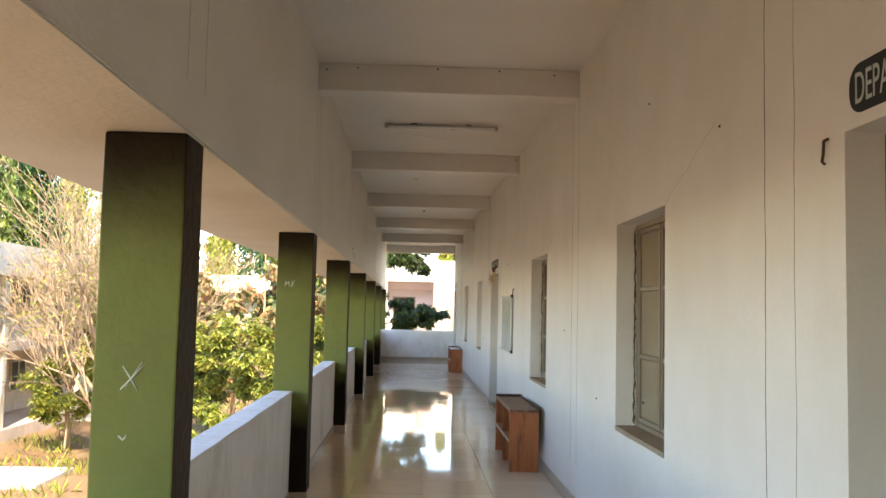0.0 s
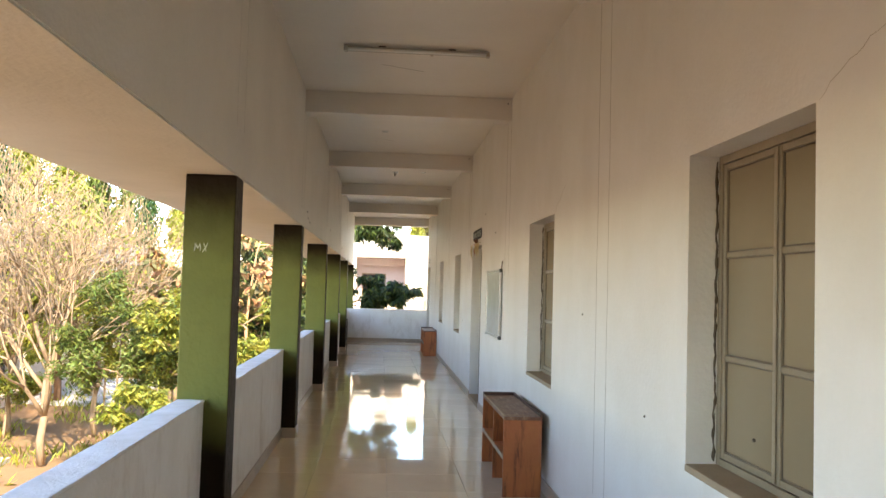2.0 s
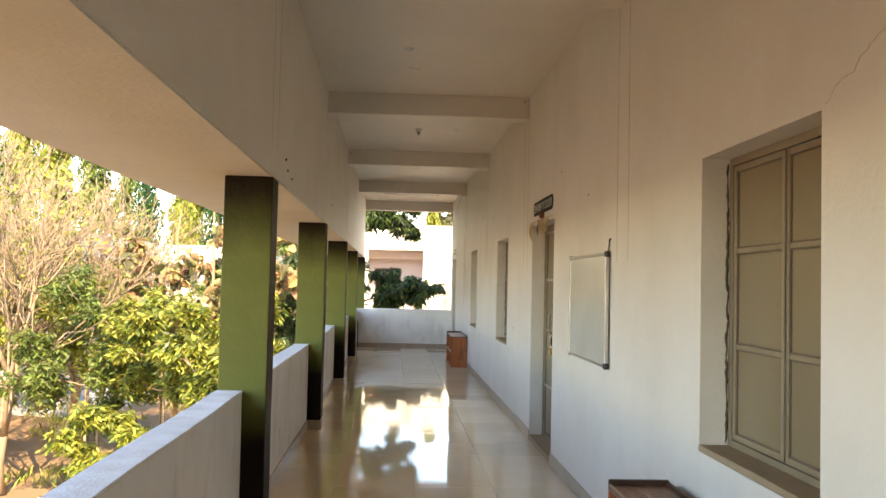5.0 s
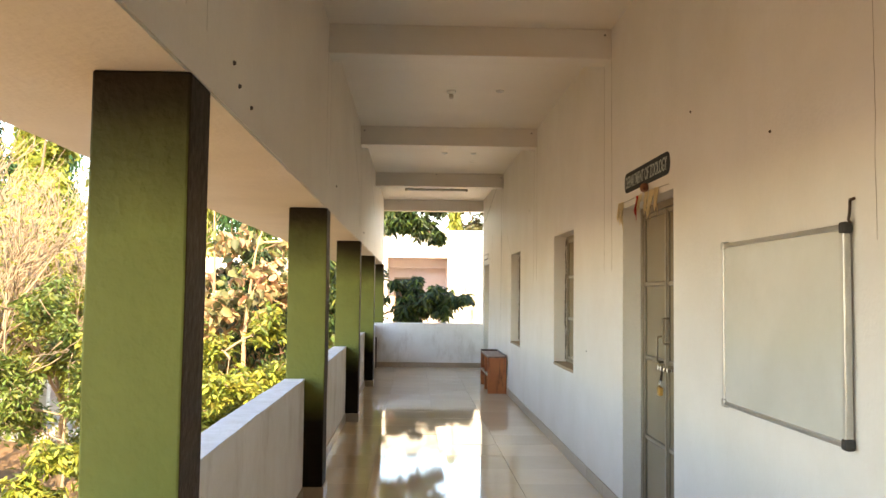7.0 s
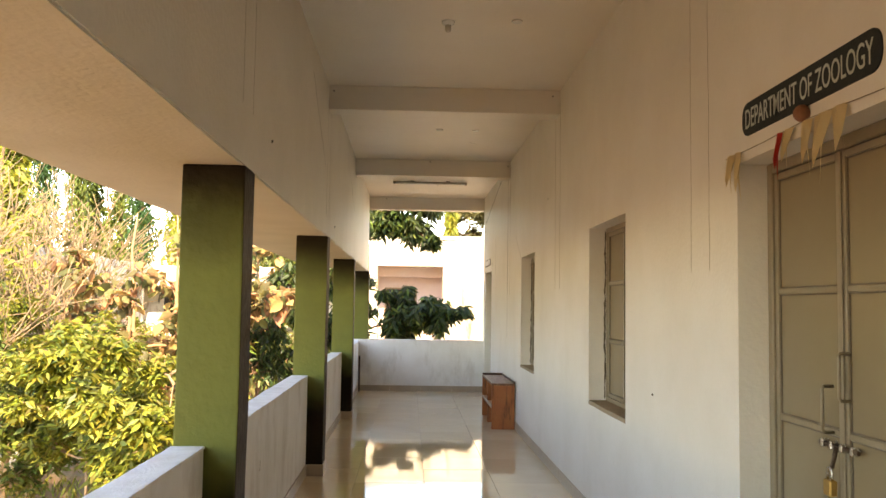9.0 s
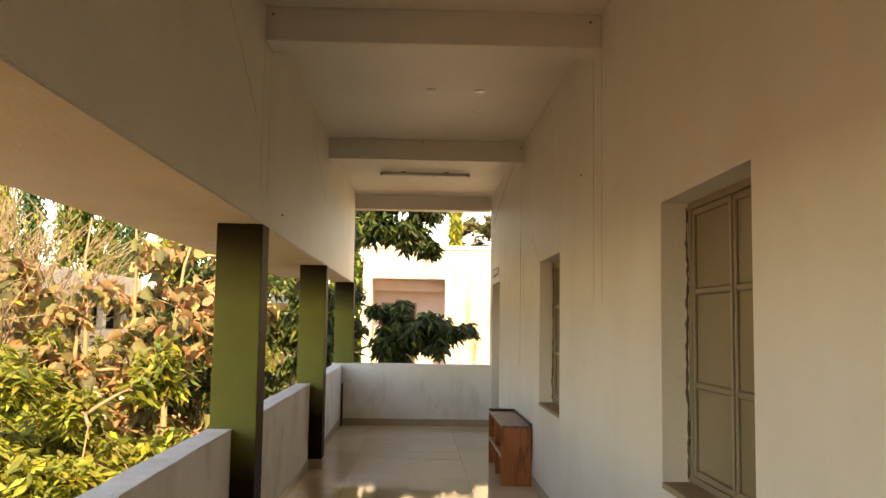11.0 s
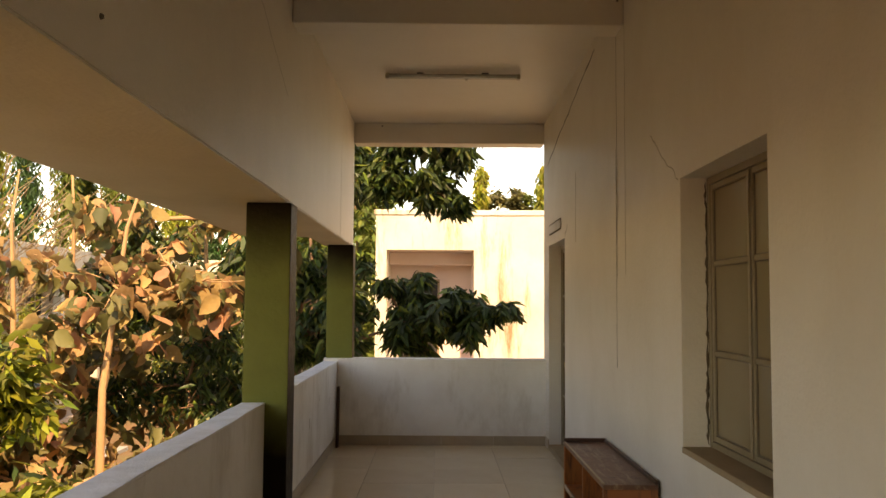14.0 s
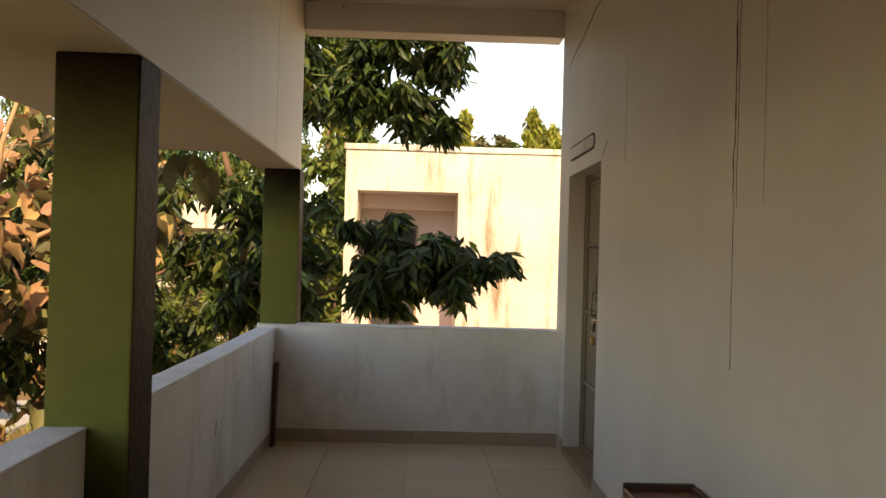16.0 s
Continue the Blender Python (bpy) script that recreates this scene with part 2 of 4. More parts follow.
def wobble_strip(p0, p1, width, normal, jitter=0.01, steps=14, seed=1, proud=0.002):
    """A thin irregular crack from p0 to p1 lying on a wall, with a little depth."""
    rnd = random.Random(seed)
    p0, p1, nrm = Vector(p0), Vector(p1), Vector(normal)
    d = (p1 - p0)
    side = d.cross(nrm).normalized()
    bm = bmesh.new()
    prev = None
    off = 0.0
    for i in range(steps + 1):
        off = off * 0.6 + rnd.uniform(-jitter, jitter)
        c = p0 + d * (i / steps) + side * off
        w = width * rnd.uniform(0.35, 1.3) * (0.4 if i in (0, steps) else 1)
        row = [bm.verts.new(c + side * w / 2 + nrm * 0.0005), bm.verts.new(c + nrm * proud), bm.verts.new(c - side * w / 2 + nrm * 0.0005)]
        if prev:
            for k in (0, 1):
                bm.faces.new((prev[k], prev[k + 1], row[k + 1], row[k]))
        prev = row
    return bm


# ---- the corridor: plan in metres ----
WX = 1.51            # face of the room wall
CX0, CX1 = -0.895, -0.612   # columns and spandrel
PX = -0.745          # inner face of the parapet
CEIL_Z, BEAM_Z, SOF_Z, PAR_Z = 3.525, 3.30, 2.145, 0.885
Y0, Y1 = -4.6, 26.28
BAY, FIRST = 3.84, 3.20
GROUND = -3.6
WIN_Z0, HEAD_Z = 0.838, 2.13
WINDOWS = [(4.70, 5.75), (8.57, 9.65), (16.20, 17.28), (20.09, 21.18)]
DOORS = [(1.68, 2.84), (13.21, 14.37), (24.93, 26.05)]
WT = 0.26            # wall thickness

# room wall: piers, sills and lintels round the openings
wall_bits, y = [], Y0 - 0.2
for a, b, z0 in sorted([(a, b, WIN_Z0) for a, b in WINDOWS] + [(a, b, 0.0) for a, b in DOORS]):
    wall_bits.append((WX, WX + WT, y, a, -0.1, 4.0))
    wall_bits.append((WX, WX + WT, a, b, HEAD_Z, 4.0))
    wall_bits.append((WX, WX + WT, a, b, -0.1, z0 - 0.03 if z0 else -0.005))
    y = b
wall_bits.append((WX, WX + WT, y, 26.46, -0.1, 4.0))
structure(part("wall_east", boxes(*wall_bits), WALL), "limewashed white plaster wall with hairline cracks", "wall")
# unseen plain rooms behind the wall, under one roof, added to block the sun
structure(part("unseen_room_walls", boxes((7.4, 7.6, Y0 - 0.2, 26.46, GROUND, 4.0), (WX + WT, 7.4, 26.26, 26.46, GROUND, 4.0), (WX + WT, 7.4, Y0 - 0.2, Y0, GROUND, 4.0)), WALL), "plain white outer walls of the rooms, unseen", "wall")
# unseen end wall, added because the corridor's south end is unknown
structure(part("unseen_south_wall", boxes((-0.92, WX, Y0 - 0.2, Y0, 0, CEIL_Z)), WALL), "plain white unseen wall added to close the corridor", "wall")
structure(part("wall_below", boxes((CX0 + 0.05, WX + WT, Y0 - 0.2, 26.4, GROUND, -0.15)), WALL), "plain white storey under the corridor", "wall")
structure(part("floor", boxes((CX0, 7.4, Y0 - 0.2, 26.46, -0.15, -0.008)), GROUT), "floor slab with cement joints under the tiles", "floor")
structure(part("ceiling", boxes((CX1, 7.4, Y0 - 0.2, 26.46, CEIL_Z, 3.75)), CEIL), "flat off-white painted concrete ceiling", "ceiling")
structure(part("roof", boxes((-1.0, 7.6, Y0 - 0.2, 26.5, 4.0, 4.2)), FAR_GREY), "flat concrete roof slab, unseen", "roof")
# spandrel above the columns, its sun shade outside


def spandrel(y0, y1, shade_x):
    """Deep beam and the sun shade that grows out of its foot, cast as one."""
    prof = [(shade_x, SOF_Z), (CX1, SOF_Z), (CX1, 4.0), (CX0, 4.0), (CX0, SOF_Z + 0.12), (shade_x, SOF_Z + 0.12)]
    bm = bmesh.new()
    f = bm.faces.new([bm.verts.new((x, y0, z)) for x, z in prof])
    ex = bmesh.ops.extrude_face_region(bm, geom=[f])
    bmesh.ops.translate(bm, verts=[v for v in ex["geom"] if isinstance(v, bmesh.types.BMVert)], vec=(0, y1 - y0, 0))
    bmesh.ops.recalc_face_normals(bm, faces=bm.faces)
    bmesh.ops.bevel(bm, geom=bm.edges[:], offset=0.007, segments=2, affect="EDGES")
    for ax, lo, hi, k in ((1, y0, y1, int((y1 - y0) / 0.35)), (2, SOF_Z, CEIL_Z, 5), (0, -1.54, CX1, 4)):
        for i in range(1, k):
            co, no = [0, 0, 0], [0, 0, 0]
            co[ax], no[ax] = lo + (hi - lo) * i / k, 1
            bmesh.ops.bisect_plane(bm, geom=bm.verts[:] + bm.edges[:] + bm.faces[:], plane_co=co, plane_no=no)
    for v in bm.verts:
        v.co += noise.noise_vector(v.co * 1.9) * 0.005
    return bm


structure(part("spandrel", spandrel(Y0 - 0.2, 25.25, -1.53), SPAN), "deep white plastered beam with a sun shade slab", "beam")
structure(part("spandrel", spandrel(25.25, 26.48, CX0 - 0.03), SPAN), "end of the deep white plastered beam", "beam")
# faces turned down take the darker tone, their shade painted in
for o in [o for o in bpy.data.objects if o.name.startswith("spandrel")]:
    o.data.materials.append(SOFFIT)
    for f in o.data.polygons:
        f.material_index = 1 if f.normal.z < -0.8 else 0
# unseen parapet, added so the building's shadow covers the lower mango
structure(part("unseen_shade_parapet", boxes((-1.0, -0.85, Y0 - 0.2, 26.5, 4.2, 5.0), (-0.85, 7.6, 26.35, 26.5, 4.2, 5.0), (7.45, 7.6, Y0 - 0.2, 26.35, 4.2, 5.0)), FAR_GREY), "unseen roof parapet added to shade the mango tree", "parapet")
# ceiling beams
for k in range(-2, 7):
    y = FIRST + BAY * k + (0.20 if k == 6 else 0)
    structure(part("ceiling_beam", rough_box(CX1, WX, y, y + 0.24, BEAM_Z, CEIL_Z, 0.3, 0.004, 0.008, k * 1.7), CEIL), "white plastered concrete cross beam", "beam")
# parapet with a painted coping, bay by bay between the columns
col_y = [FIRST + 0.04 + BAY * k for k in range(-2, 6)]
for i, y in enumerate([Y0 - BAY] + col_y):
    a, b = max(y + 0.24, Y0), (col_y + [Y1])[i] if i < len(col_y) else Y1
    if b <= a:
        continue
    pw = structure(part("parapet", rough_box(CX0 + 0.005, PX, a, b, -0.15, PAR_Z - 0.012, 0.4, 0.004, 0.004, i * 2.1), PARAPET), "white plastered parapet wall with scuffs", "parapet")
    part("coping", rough_box(CX0 + 0.002, PX + 0.004, a, b, PAR_Z - 0.012, PAR_Z, 0.15, 0.006, 0.004, i * 1.3), COPING, pw, "bluish white worn parapet top")
pw = structure(part("parapet", rough_box(CX0, WX, 26.28, 26.46, -0.15, 0.908, 0.3, 0.004, 0.006, 9.0), PARAPET), "white plastered end parapet with scuffs", "parapet")
part("coping", rough_box(CX0, WX, 26.276, 26.464, 0.908, 0.92, 0.3, 0.003, 0.004, 4.0), COPING, pw, "bluish white worn parapet top")
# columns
def dark_ended(name, body, ends, rough):
    """Gloss paint that turns dark brown towards the head and the foot, the edges uneven."""
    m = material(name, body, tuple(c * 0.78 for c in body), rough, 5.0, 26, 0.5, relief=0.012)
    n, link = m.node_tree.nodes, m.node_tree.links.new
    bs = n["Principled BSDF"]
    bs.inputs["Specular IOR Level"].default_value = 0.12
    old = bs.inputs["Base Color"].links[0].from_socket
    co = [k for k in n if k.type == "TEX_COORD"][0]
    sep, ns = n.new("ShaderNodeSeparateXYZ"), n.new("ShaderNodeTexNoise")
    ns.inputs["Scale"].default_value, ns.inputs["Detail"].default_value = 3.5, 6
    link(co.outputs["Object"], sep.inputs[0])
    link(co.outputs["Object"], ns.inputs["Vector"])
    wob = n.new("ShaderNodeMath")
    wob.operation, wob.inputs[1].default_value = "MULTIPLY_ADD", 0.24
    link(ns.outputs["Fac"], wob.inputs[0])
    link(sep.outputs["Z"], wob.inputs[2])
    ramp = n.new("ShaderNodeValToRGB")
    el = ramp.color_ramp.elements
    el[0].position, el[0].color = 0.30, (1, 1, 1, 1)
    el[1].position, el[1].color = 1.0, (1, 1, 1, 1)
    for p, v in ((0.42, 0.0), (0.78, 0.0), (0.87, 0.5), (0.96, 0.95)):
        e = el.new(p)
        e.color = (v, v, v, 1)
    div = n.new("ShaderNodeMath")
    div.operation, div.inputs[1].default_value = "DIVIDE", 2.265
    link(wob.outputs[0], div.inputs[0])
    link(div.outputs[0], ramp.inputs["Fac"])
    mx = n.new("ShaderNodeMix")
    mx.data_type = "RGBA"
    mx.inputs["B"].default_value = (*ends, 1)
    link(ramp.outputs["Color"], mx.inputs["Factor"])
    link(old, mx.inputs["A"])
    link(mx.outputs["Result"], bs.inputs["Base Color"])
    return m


COLUMN = dark_ended("olive_paint", (0.145, 0.158, 0.040), (0.014, 0.008, 0.003), 0.55)
BROWN = dark_ended("brown_paint", (0.046, 0.023, 0.005), (0.014, 0.008, 0.003), 0.55)
for k in range(-2, 7):
    y = FIRST + BAY * k + (0.03 if k == 6 else 0.04)
    dx = 0.008 if k == 5 else 0.005 * (k - 1)
    z0 = 0.92 if k == 6 else -0.15
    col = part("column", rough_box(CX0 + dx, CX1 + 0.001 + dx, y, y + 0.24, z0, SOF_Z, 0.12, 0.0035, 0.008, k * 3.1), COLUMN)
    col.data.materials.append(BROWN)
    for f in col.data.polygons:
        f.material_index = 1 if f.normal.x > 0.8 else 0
    tagged(col, "olive green square column, brown inner face, darker towards head and foot", "column", "corridor columns", "structure")
    if k < 6:
        bm = boxes((CX0 - 0.004, CX1 + 0.012 + max(dx, 0), y - 0.012, y + 0.252, 0, 0.10), bevel=0.003)
        part("base_tile", bm, SKIRT, col, "beige tile skirting round the column foot")


def scrawl(strokes, y, parent):
    """Thin chalk strokes on the front of a column: pairs of (x, z)."""
    bm = bmesh.new()
    for (xa, za), (xb, zb) in strokes:
        tube_bm([(xa, y, za), ((xa + xb) / 2 + 0.003, y - 0.001, (za + zb) / 2), (xb, y, zb)], [0.0025, 0.004, 0.002], 5, bm)
    part("chalk_mark", bm, CHALK, parent, "pale scratched chalk mark")


cols = sorted([o for o in bpy.data.objects if o.name.startswith("column")], key=lambda o: min(v.co.y for v in o.data.vertices))
scrawl([((-0.805, 1.255), (-0.725, 1.345)), ((-0.80, 1.335), (-0.745, 1.25)), ((-0.79, 1.265), (-0.735, 1.35)), ((-0.805, 1.10), (-0.79, 1.085)), ((-0.79, 1.085), (-0.775, 1.105)), ((-0.77, 0.83), (-0.74, 0.845))], FIRST + 0.039, cols[2])
scrawl([((a + 0.04, b), (c + 0.04, d)) for (a, b), (c, d) in (((-0.87, 1.71), (-0.866, 1.755)), ((-0.866, 1.755), (-0.853, 1.725)), ((-0.853, 1.725), (-0.84, 1.755)), ((-0.84, 1.755), (-0.838, 1.71)), ((-0.825, 1.705), (-0.795, 1.76)), ((-0.82, 1.755), (-0.805, 1.71)))], FIRST + BAY + 0.039, cols[3])

# wall cracks: the edges of the hidden columns and breaks at the opening corners
def crack(name, p0, p1, w, mat, seed, jitter=0.006, steps=22):
    s = structure(part(name, wobble_strip(p0, p1, w, (-1, 0, 0) if p0[0] > 0 else (1, 0, 0), jitter, steps, seed), mat), "thin irregular crack in the plaster", "crack")
    return s


seed = 10
for k in range(0, 6):
    y = FIRST + BAY * k - 0.02
    for dy in (0.0, 0.245):
        seed += 1
        low = 0.35 if k in (0, 1) else 1.7
        dark = k in (0, 5) and dy > 0
        crack("wall_crack", (WX, y + dy, low), (WX, y + dy + 0.01, 3.45), 0.0045 if dark else 0.003, CRACK if dark else HAIR, seed, 0.004, 30)
        if k in (0, 1, 2, 3, 4):
            crack("wall_crack", (CX1 + 0.001, y + dy, 2.32 + 0.1 * (k % 2)), (CX1 + 0.001, y + dy, 3.4), 0.003, FAINT, seed + 50, 0.003, 20)
crack("wall_crack", (WX, 22.655, 1.75), (WX, 22.66, 2.55), 0.014, CRACK, 3, 0.008)
crack("wall_crack", (WX, 22.65, 1.1), (WX, 22.65, 1.75), 0.007, CRACK, 5, 0.004)
crack("wall_crack", (WX, 4.68, 2.14), (WX, 3.95, 2.42), 0.0035, FAINT, 6, 0.012)
crack("wall_crack", (WX, 8.55, 2.14), (WX, 8.2, 2.3), 0.003, FAINT, 7, 0.01)
crack("wall_crack", (WX, 21.2, 2.13), (WX, 21.75, 2.45), 0.006, HAIR, 8, 0.012)
crack("wall_crack", (WX, 24.9, 2.15), (WX, 24.75, 2.24), 0.008, CRACK, 9, 0.008, 8)
crack("wall_crack", (WX, 26.2, 3.0), (WX, 23.4, 3.46), 0.016, CRACK, 12, 0.012, 26)
crack("wall_crack", (WX, 24.3, 2.05), (WX, 24.3, 2.65), 0.006, HAIR, 13, 0.006)
for k, (yy, zz, dz) in enumerate(((20.6, 0.55, 0.1), (22.95, 0.35, 0.06), (24.3, 0.45, 0.09), (24.9, 0.62, 0.05), (25.6, 0.5, 0.07), (12.6, 0.3, 0.08), (16.2, 0.5, 0.06))):
    crack("parapet_scuff", (PX + 0.003, yy, zz), (PX + 0.003, yy + 0.02, zz + dz), 0.022, HAIR, 90 + k, 0.006, 8)
for yy, zz in ((3.9, 2.38), (5.0, 2.75), (7.6, 1.4), (11.9, 2.2), (3.1, 0.9), (5.1, 1.05), (19.2, 2.6), (6.3, 0.95), (15.6, 1.05), (12.9, 2.5)):
    bm = bmesh.new()
    bmesh.ops.create_icosphere(bm, subdivisions=1, radius=0.007, matrix=Matrix.Translation((WX - 0.002, yy, zz)))
    structure(part("nail_hole", bm, CRACK), "small dark nail hole in the wall", "nail hole")
for yy, zz in ((11.5, 2.33), (11.83, 2.24), (11.6, 2.27), (19.4, 2.3), (15.5, 2.4)):
    bm = bmesh.new()
    bmesh.ops.create_icosphere(bm, subdivisions=1, radius=0.01, matrix=Matrix.Translation((CX1 + 0.002, yy, zz)))
    structure(part("nail_hole", bm, CRACK), "small dark nail hole in the beam", "nail hole")


# specks of dirt and a smear under the ceiling
for xx, yy, zz in ((-0.3, 6.78, 3.49), (0.35, 6.75, 3.5), (0.85, 6.76, 3.5), (1.3, 6.79, 3.48), (1.47, 10.61, 3.47), (-0.55, 6.98, 3.47), (1.46, 14.46, 3.48), (-0.57, 18.3, 3.47), (1.44, 18.31, 3.47), (1.47, 22.13, 3.46), (0.4, 22.14, 3.5), (-0.3, 26.0, 3.49)):
    y_face = FIRST + BAY * round((yy + 0.25 - FIRST) / BAY)
    bm = bmesh.new()
    bmesh.ops.create_icosphere(bm, subdivisions=1, radius=0.009, matrix=Matrix.Translation((xx, y_face + (0.20 if y_face > 26 else 0) - 0.002, zz)))
    structure(part("nail_hole", bm, CRACK), "small dark speck on the cross beam", "speck")
for (xa, ya), (xb, yb), w, sd in (((0.15, 9.75), (0.55, 9.95), 0.012, 31), ((0.85, 21.1), (0.95, 21.2), 0.01, 32), ((0.2, 13.6), (0.32, 13.7), 0.012, 33)):
    structure(part("ceiling_scratch", wobble_strip((xa, ya, CEIL_Z), (xb, yb, CEIL_Z), w, (0, 0, -1), 0.006, 14, sd), HAIR), "short brown scratch in the ceiling paint", "scratch")
crack("beam_crack", (CX1 + 0.002, 17.3, 3.3), (CX1 + 0.002, 18.35, 2.75), 0.004, HAIR, 41, 0.01, 20)
crack("beam_crack", (CX1 + 0.002, 21.2, 3.2), (CX1 + 0.002, 22.3, 2.8), 0.004, HAIR, 42, 0.01, 20)


# ---- steel shutters and doors, set back in the wall ----
def leaf(parent, y0, y1, z0, z1, x, rails, name):
    """One steel leaf: sheet, edge frame and flat rails."""
    t = 0.028
    lf = part(name, boxes((x + 0.012, x + 0.02, y0 + 0.004, y1 - 0.004, z0 + 0.004, z1 - 0.004)), STEEL, parent)
    part("leaf_frame", boxes((x, x + 0.025, y0, y0 + t, z0, z1), (x, x + 0.025, y1 - t, y1, z0, z1), (x + 0.001, x + 0.025, y0 + t, y1 - t, z0, z0 + t), (x + 0.001, x + 0.025, y0 + t, y1 - t, z1 - t, z1), bevel=0.003), STEELFRAME, lf)
    # dark strips round each panel paint in the shadow of its gap
    for za, zb in zip((z0 + t,) + tuple(r + 0.013 for r in rails), tuple(r - 0.013 for r in rails) + (z1 - t,)):
        ya, yb, g = y0 + t, y1 - t, 0.005
        part("seam", boxes((x + 0.009, x + 0.0125, ya, ya + g, za, zb), (x + 0.009, x + 0.0125, yb - g, yb, za, zb), (x + 0.009, x + 0.0125, ya + g, yb - g, za, za + g), (x + 0.009, x + 0.0125, ya + g, yb - g, zb - g, zb)), CRACK, lf, "dark strip standing for the shadowed seam gap")
    for z in rails:
        part("rail", boxes((x + 0.002, x + 0.02, y0 + t, y1 - t, z - 0.013, z + 0.013), bevel=0.004), STEELFRAME, lf)
    return lf


def shutter_window(n, y0, y1):
    x = WX + 0.135
    w = structure(part(f"window_{n}", boxes((x - 0.006, x + 0.04, y0, y0 + 0.035, WIN_Z0, HEAD_Z), (x - 0.006, x + 0.04, y1 - 0.035, y1, WIN_Z0, HEAD_Z), (x - 0.006, x + 0.04, y0 + 0.035, y1 - 0.035, HEAD_Z - 0.035, HEAD_Z), (x - 0.006, x + 0.04, y0 + 0.035, y1 - 0.035, WIN_Z0, WIN_Z0 + 0.03), bevel=0.003), STEELFRAME), "closed grey-beige steel shutter window in a deep reveal", "window")
    mid = (y0 + y1) / 2 + 0.0
    h = HEAD_Z - WIN_Z0
    rails = (WIN_Z0 + h * 0.345, WIN_Z0 + h * 0.675)
    leaf(w, y0 + 0.037, mid - 0.003, WIN_Z0 + 0.032, HEAD_Z - 0.037, x, rails, "shutter_leaf")
    leaf(w, mid + 0.003, y1 - 0.037, WIN_Z0 + 0.032, HEAD_Z - 0.037, x, rails, "shutter_leaf")
    part("cover_strip", boxes((x - 0.008, x - 0.001, mid - 0.012, mid + 0.012, WIN_Z0 + 0.04, HEAD_Z - 0.04), bevel=0.002), STEELFRAME, w)
    part("window_sill", rough_box(WX - 0.004, WX + WT, y0, y1, WIN_Z0 - 0.03, WIN_Z0, 0.12, 0.004, 0.004, n), SILLS, w, "bare brown cement sill")
    bm = wobble_strip((x - 0.014, y1 - 0.001, WIN_Z0 + 0.01), (x - 0.012, y1 - 0.001, HEAD_Z - 0.02), 0.013, (0, -1, 0), 0.0035, 60, n + 70, 0.004)
    part("broken_plaster", bm, CRACK, w, "crumbled dark plaster edge beside the frame")
    return w


def steel_door(n, y0, y1, label, locked=True):
    x = WX + 0.135
    d = structure(part(f"door_{n}", boxes((x - 0.01, x + 0.05, y0, y0 + 0.045, 0, HEAD_Z), (x - 0.01, x + 0.05, y1 - 0.045, y1, 0, HEAD_Z), (x - 0.01, x + 0.05, y0 + 0.045, y1 - 0.045, HEAD_Z - 0.045, HEAD_Z), bevel=0.004), STEELFRAME), label, "door")
    mid = (y0 + y1) / 2
    rails = (0.56, 1.10, 1.60)
    leaf(d, y0 + 0.048, mid - 0.004, 0.06, HEAD_Z - 0.048, x, rails, "door_leaf")
    leaf(d, mid + 0.004, y1 - 0.048, 0.06, HEAD_Z - 0.048, x, rails, "door_leaf")
    part("cover_strip", boxes((x - 0.008, x - 0.001, mid - 0.016, mid + 0.016, 0.07, HEAD_Z - 0.05), bevel=0.002), STEELFRAME, d)
    part("threshold", rough_box(WX - 0.006, WX + WT, y0, y1, -0.005, 0.05, 0.2, 0.003, 0.006, n), SILLS, d, "dark stone threshold")
    for yy, zz in ((mid - 0.05, 1.22), (mid + 0.07, 1.10)):
        part("door_handle", tube_bm([(x, yy, zz), (x - 0.035, yy, zz), (x - 0.04, yy, zz + 0.01), (x - 0.04, yy, zz + 0.15), (x - 0.035, yy, zz + 0.16), (x, yy, zz + 0.16)], 0.006, 8), STEELFRAME, d, "bent steel rod pull handle")
    if locked:
        b = part("bolt", tube_bm([(x - 0.02, mid - 0.13, 1.06), (x - 0.02, mid + 0.13, 1.06)], 0.008, 8), IRON, d, "dark iron sliding bolt")
        for yy in (mid - 0.1, mid - 0.03, mid + 0.04, mid + 0.1):
            part("bolt_staple", boxes((x - 0.032, x, yy - 0.009, yy + 0.009, 1.045, 1.075), bevel=0.004), CHROME, b)
        part("hasp", tube_bm([(x - 0.028, mid - 0.0, 1.06), (x - 0.034, mid + 0.005, 1.02), (x - 0.03, mid + 0.03, 0.985)], 0.008, 8), IRON, d)
        lock = thing("padlock", "small brass padlock hanging from the door bolt", "padlock")
        part("lock_body", boxes((x - 0.05, x - 0.022, mid + 0.005, mid + 0.055, 0.89, 0.945), bevel=0.006, seg=2), BRASS, lock)
        arc = [(x - 0.036, mid + 0.03 + 0.016 * math.cos(a), 0.965 + 0.022 * math.sin(a)) for a in [math.pi * i / 8 for i in range(9)]]
        part("shackle", tube_bm([(x - 0.036, mid + 0.046, 0.94)] + arc + [(x - 0.036, mid + 0.014, 0.94)], 0.0045, 8), CHROME, lock)
    return d


for i, (a, b) in enumerate(WINDOWS):
    shutter_window(i + 1, a, b)
steel_door(1, *DOORS[0], "closed grey-beige double steel door in the wall")
steel_door(2, *DOORS[1], "closed grey-beige double steel door with bolt and padlock")
steel_door(3, *DOORS[2], "closed grey-beige double steel door near the end parapet")


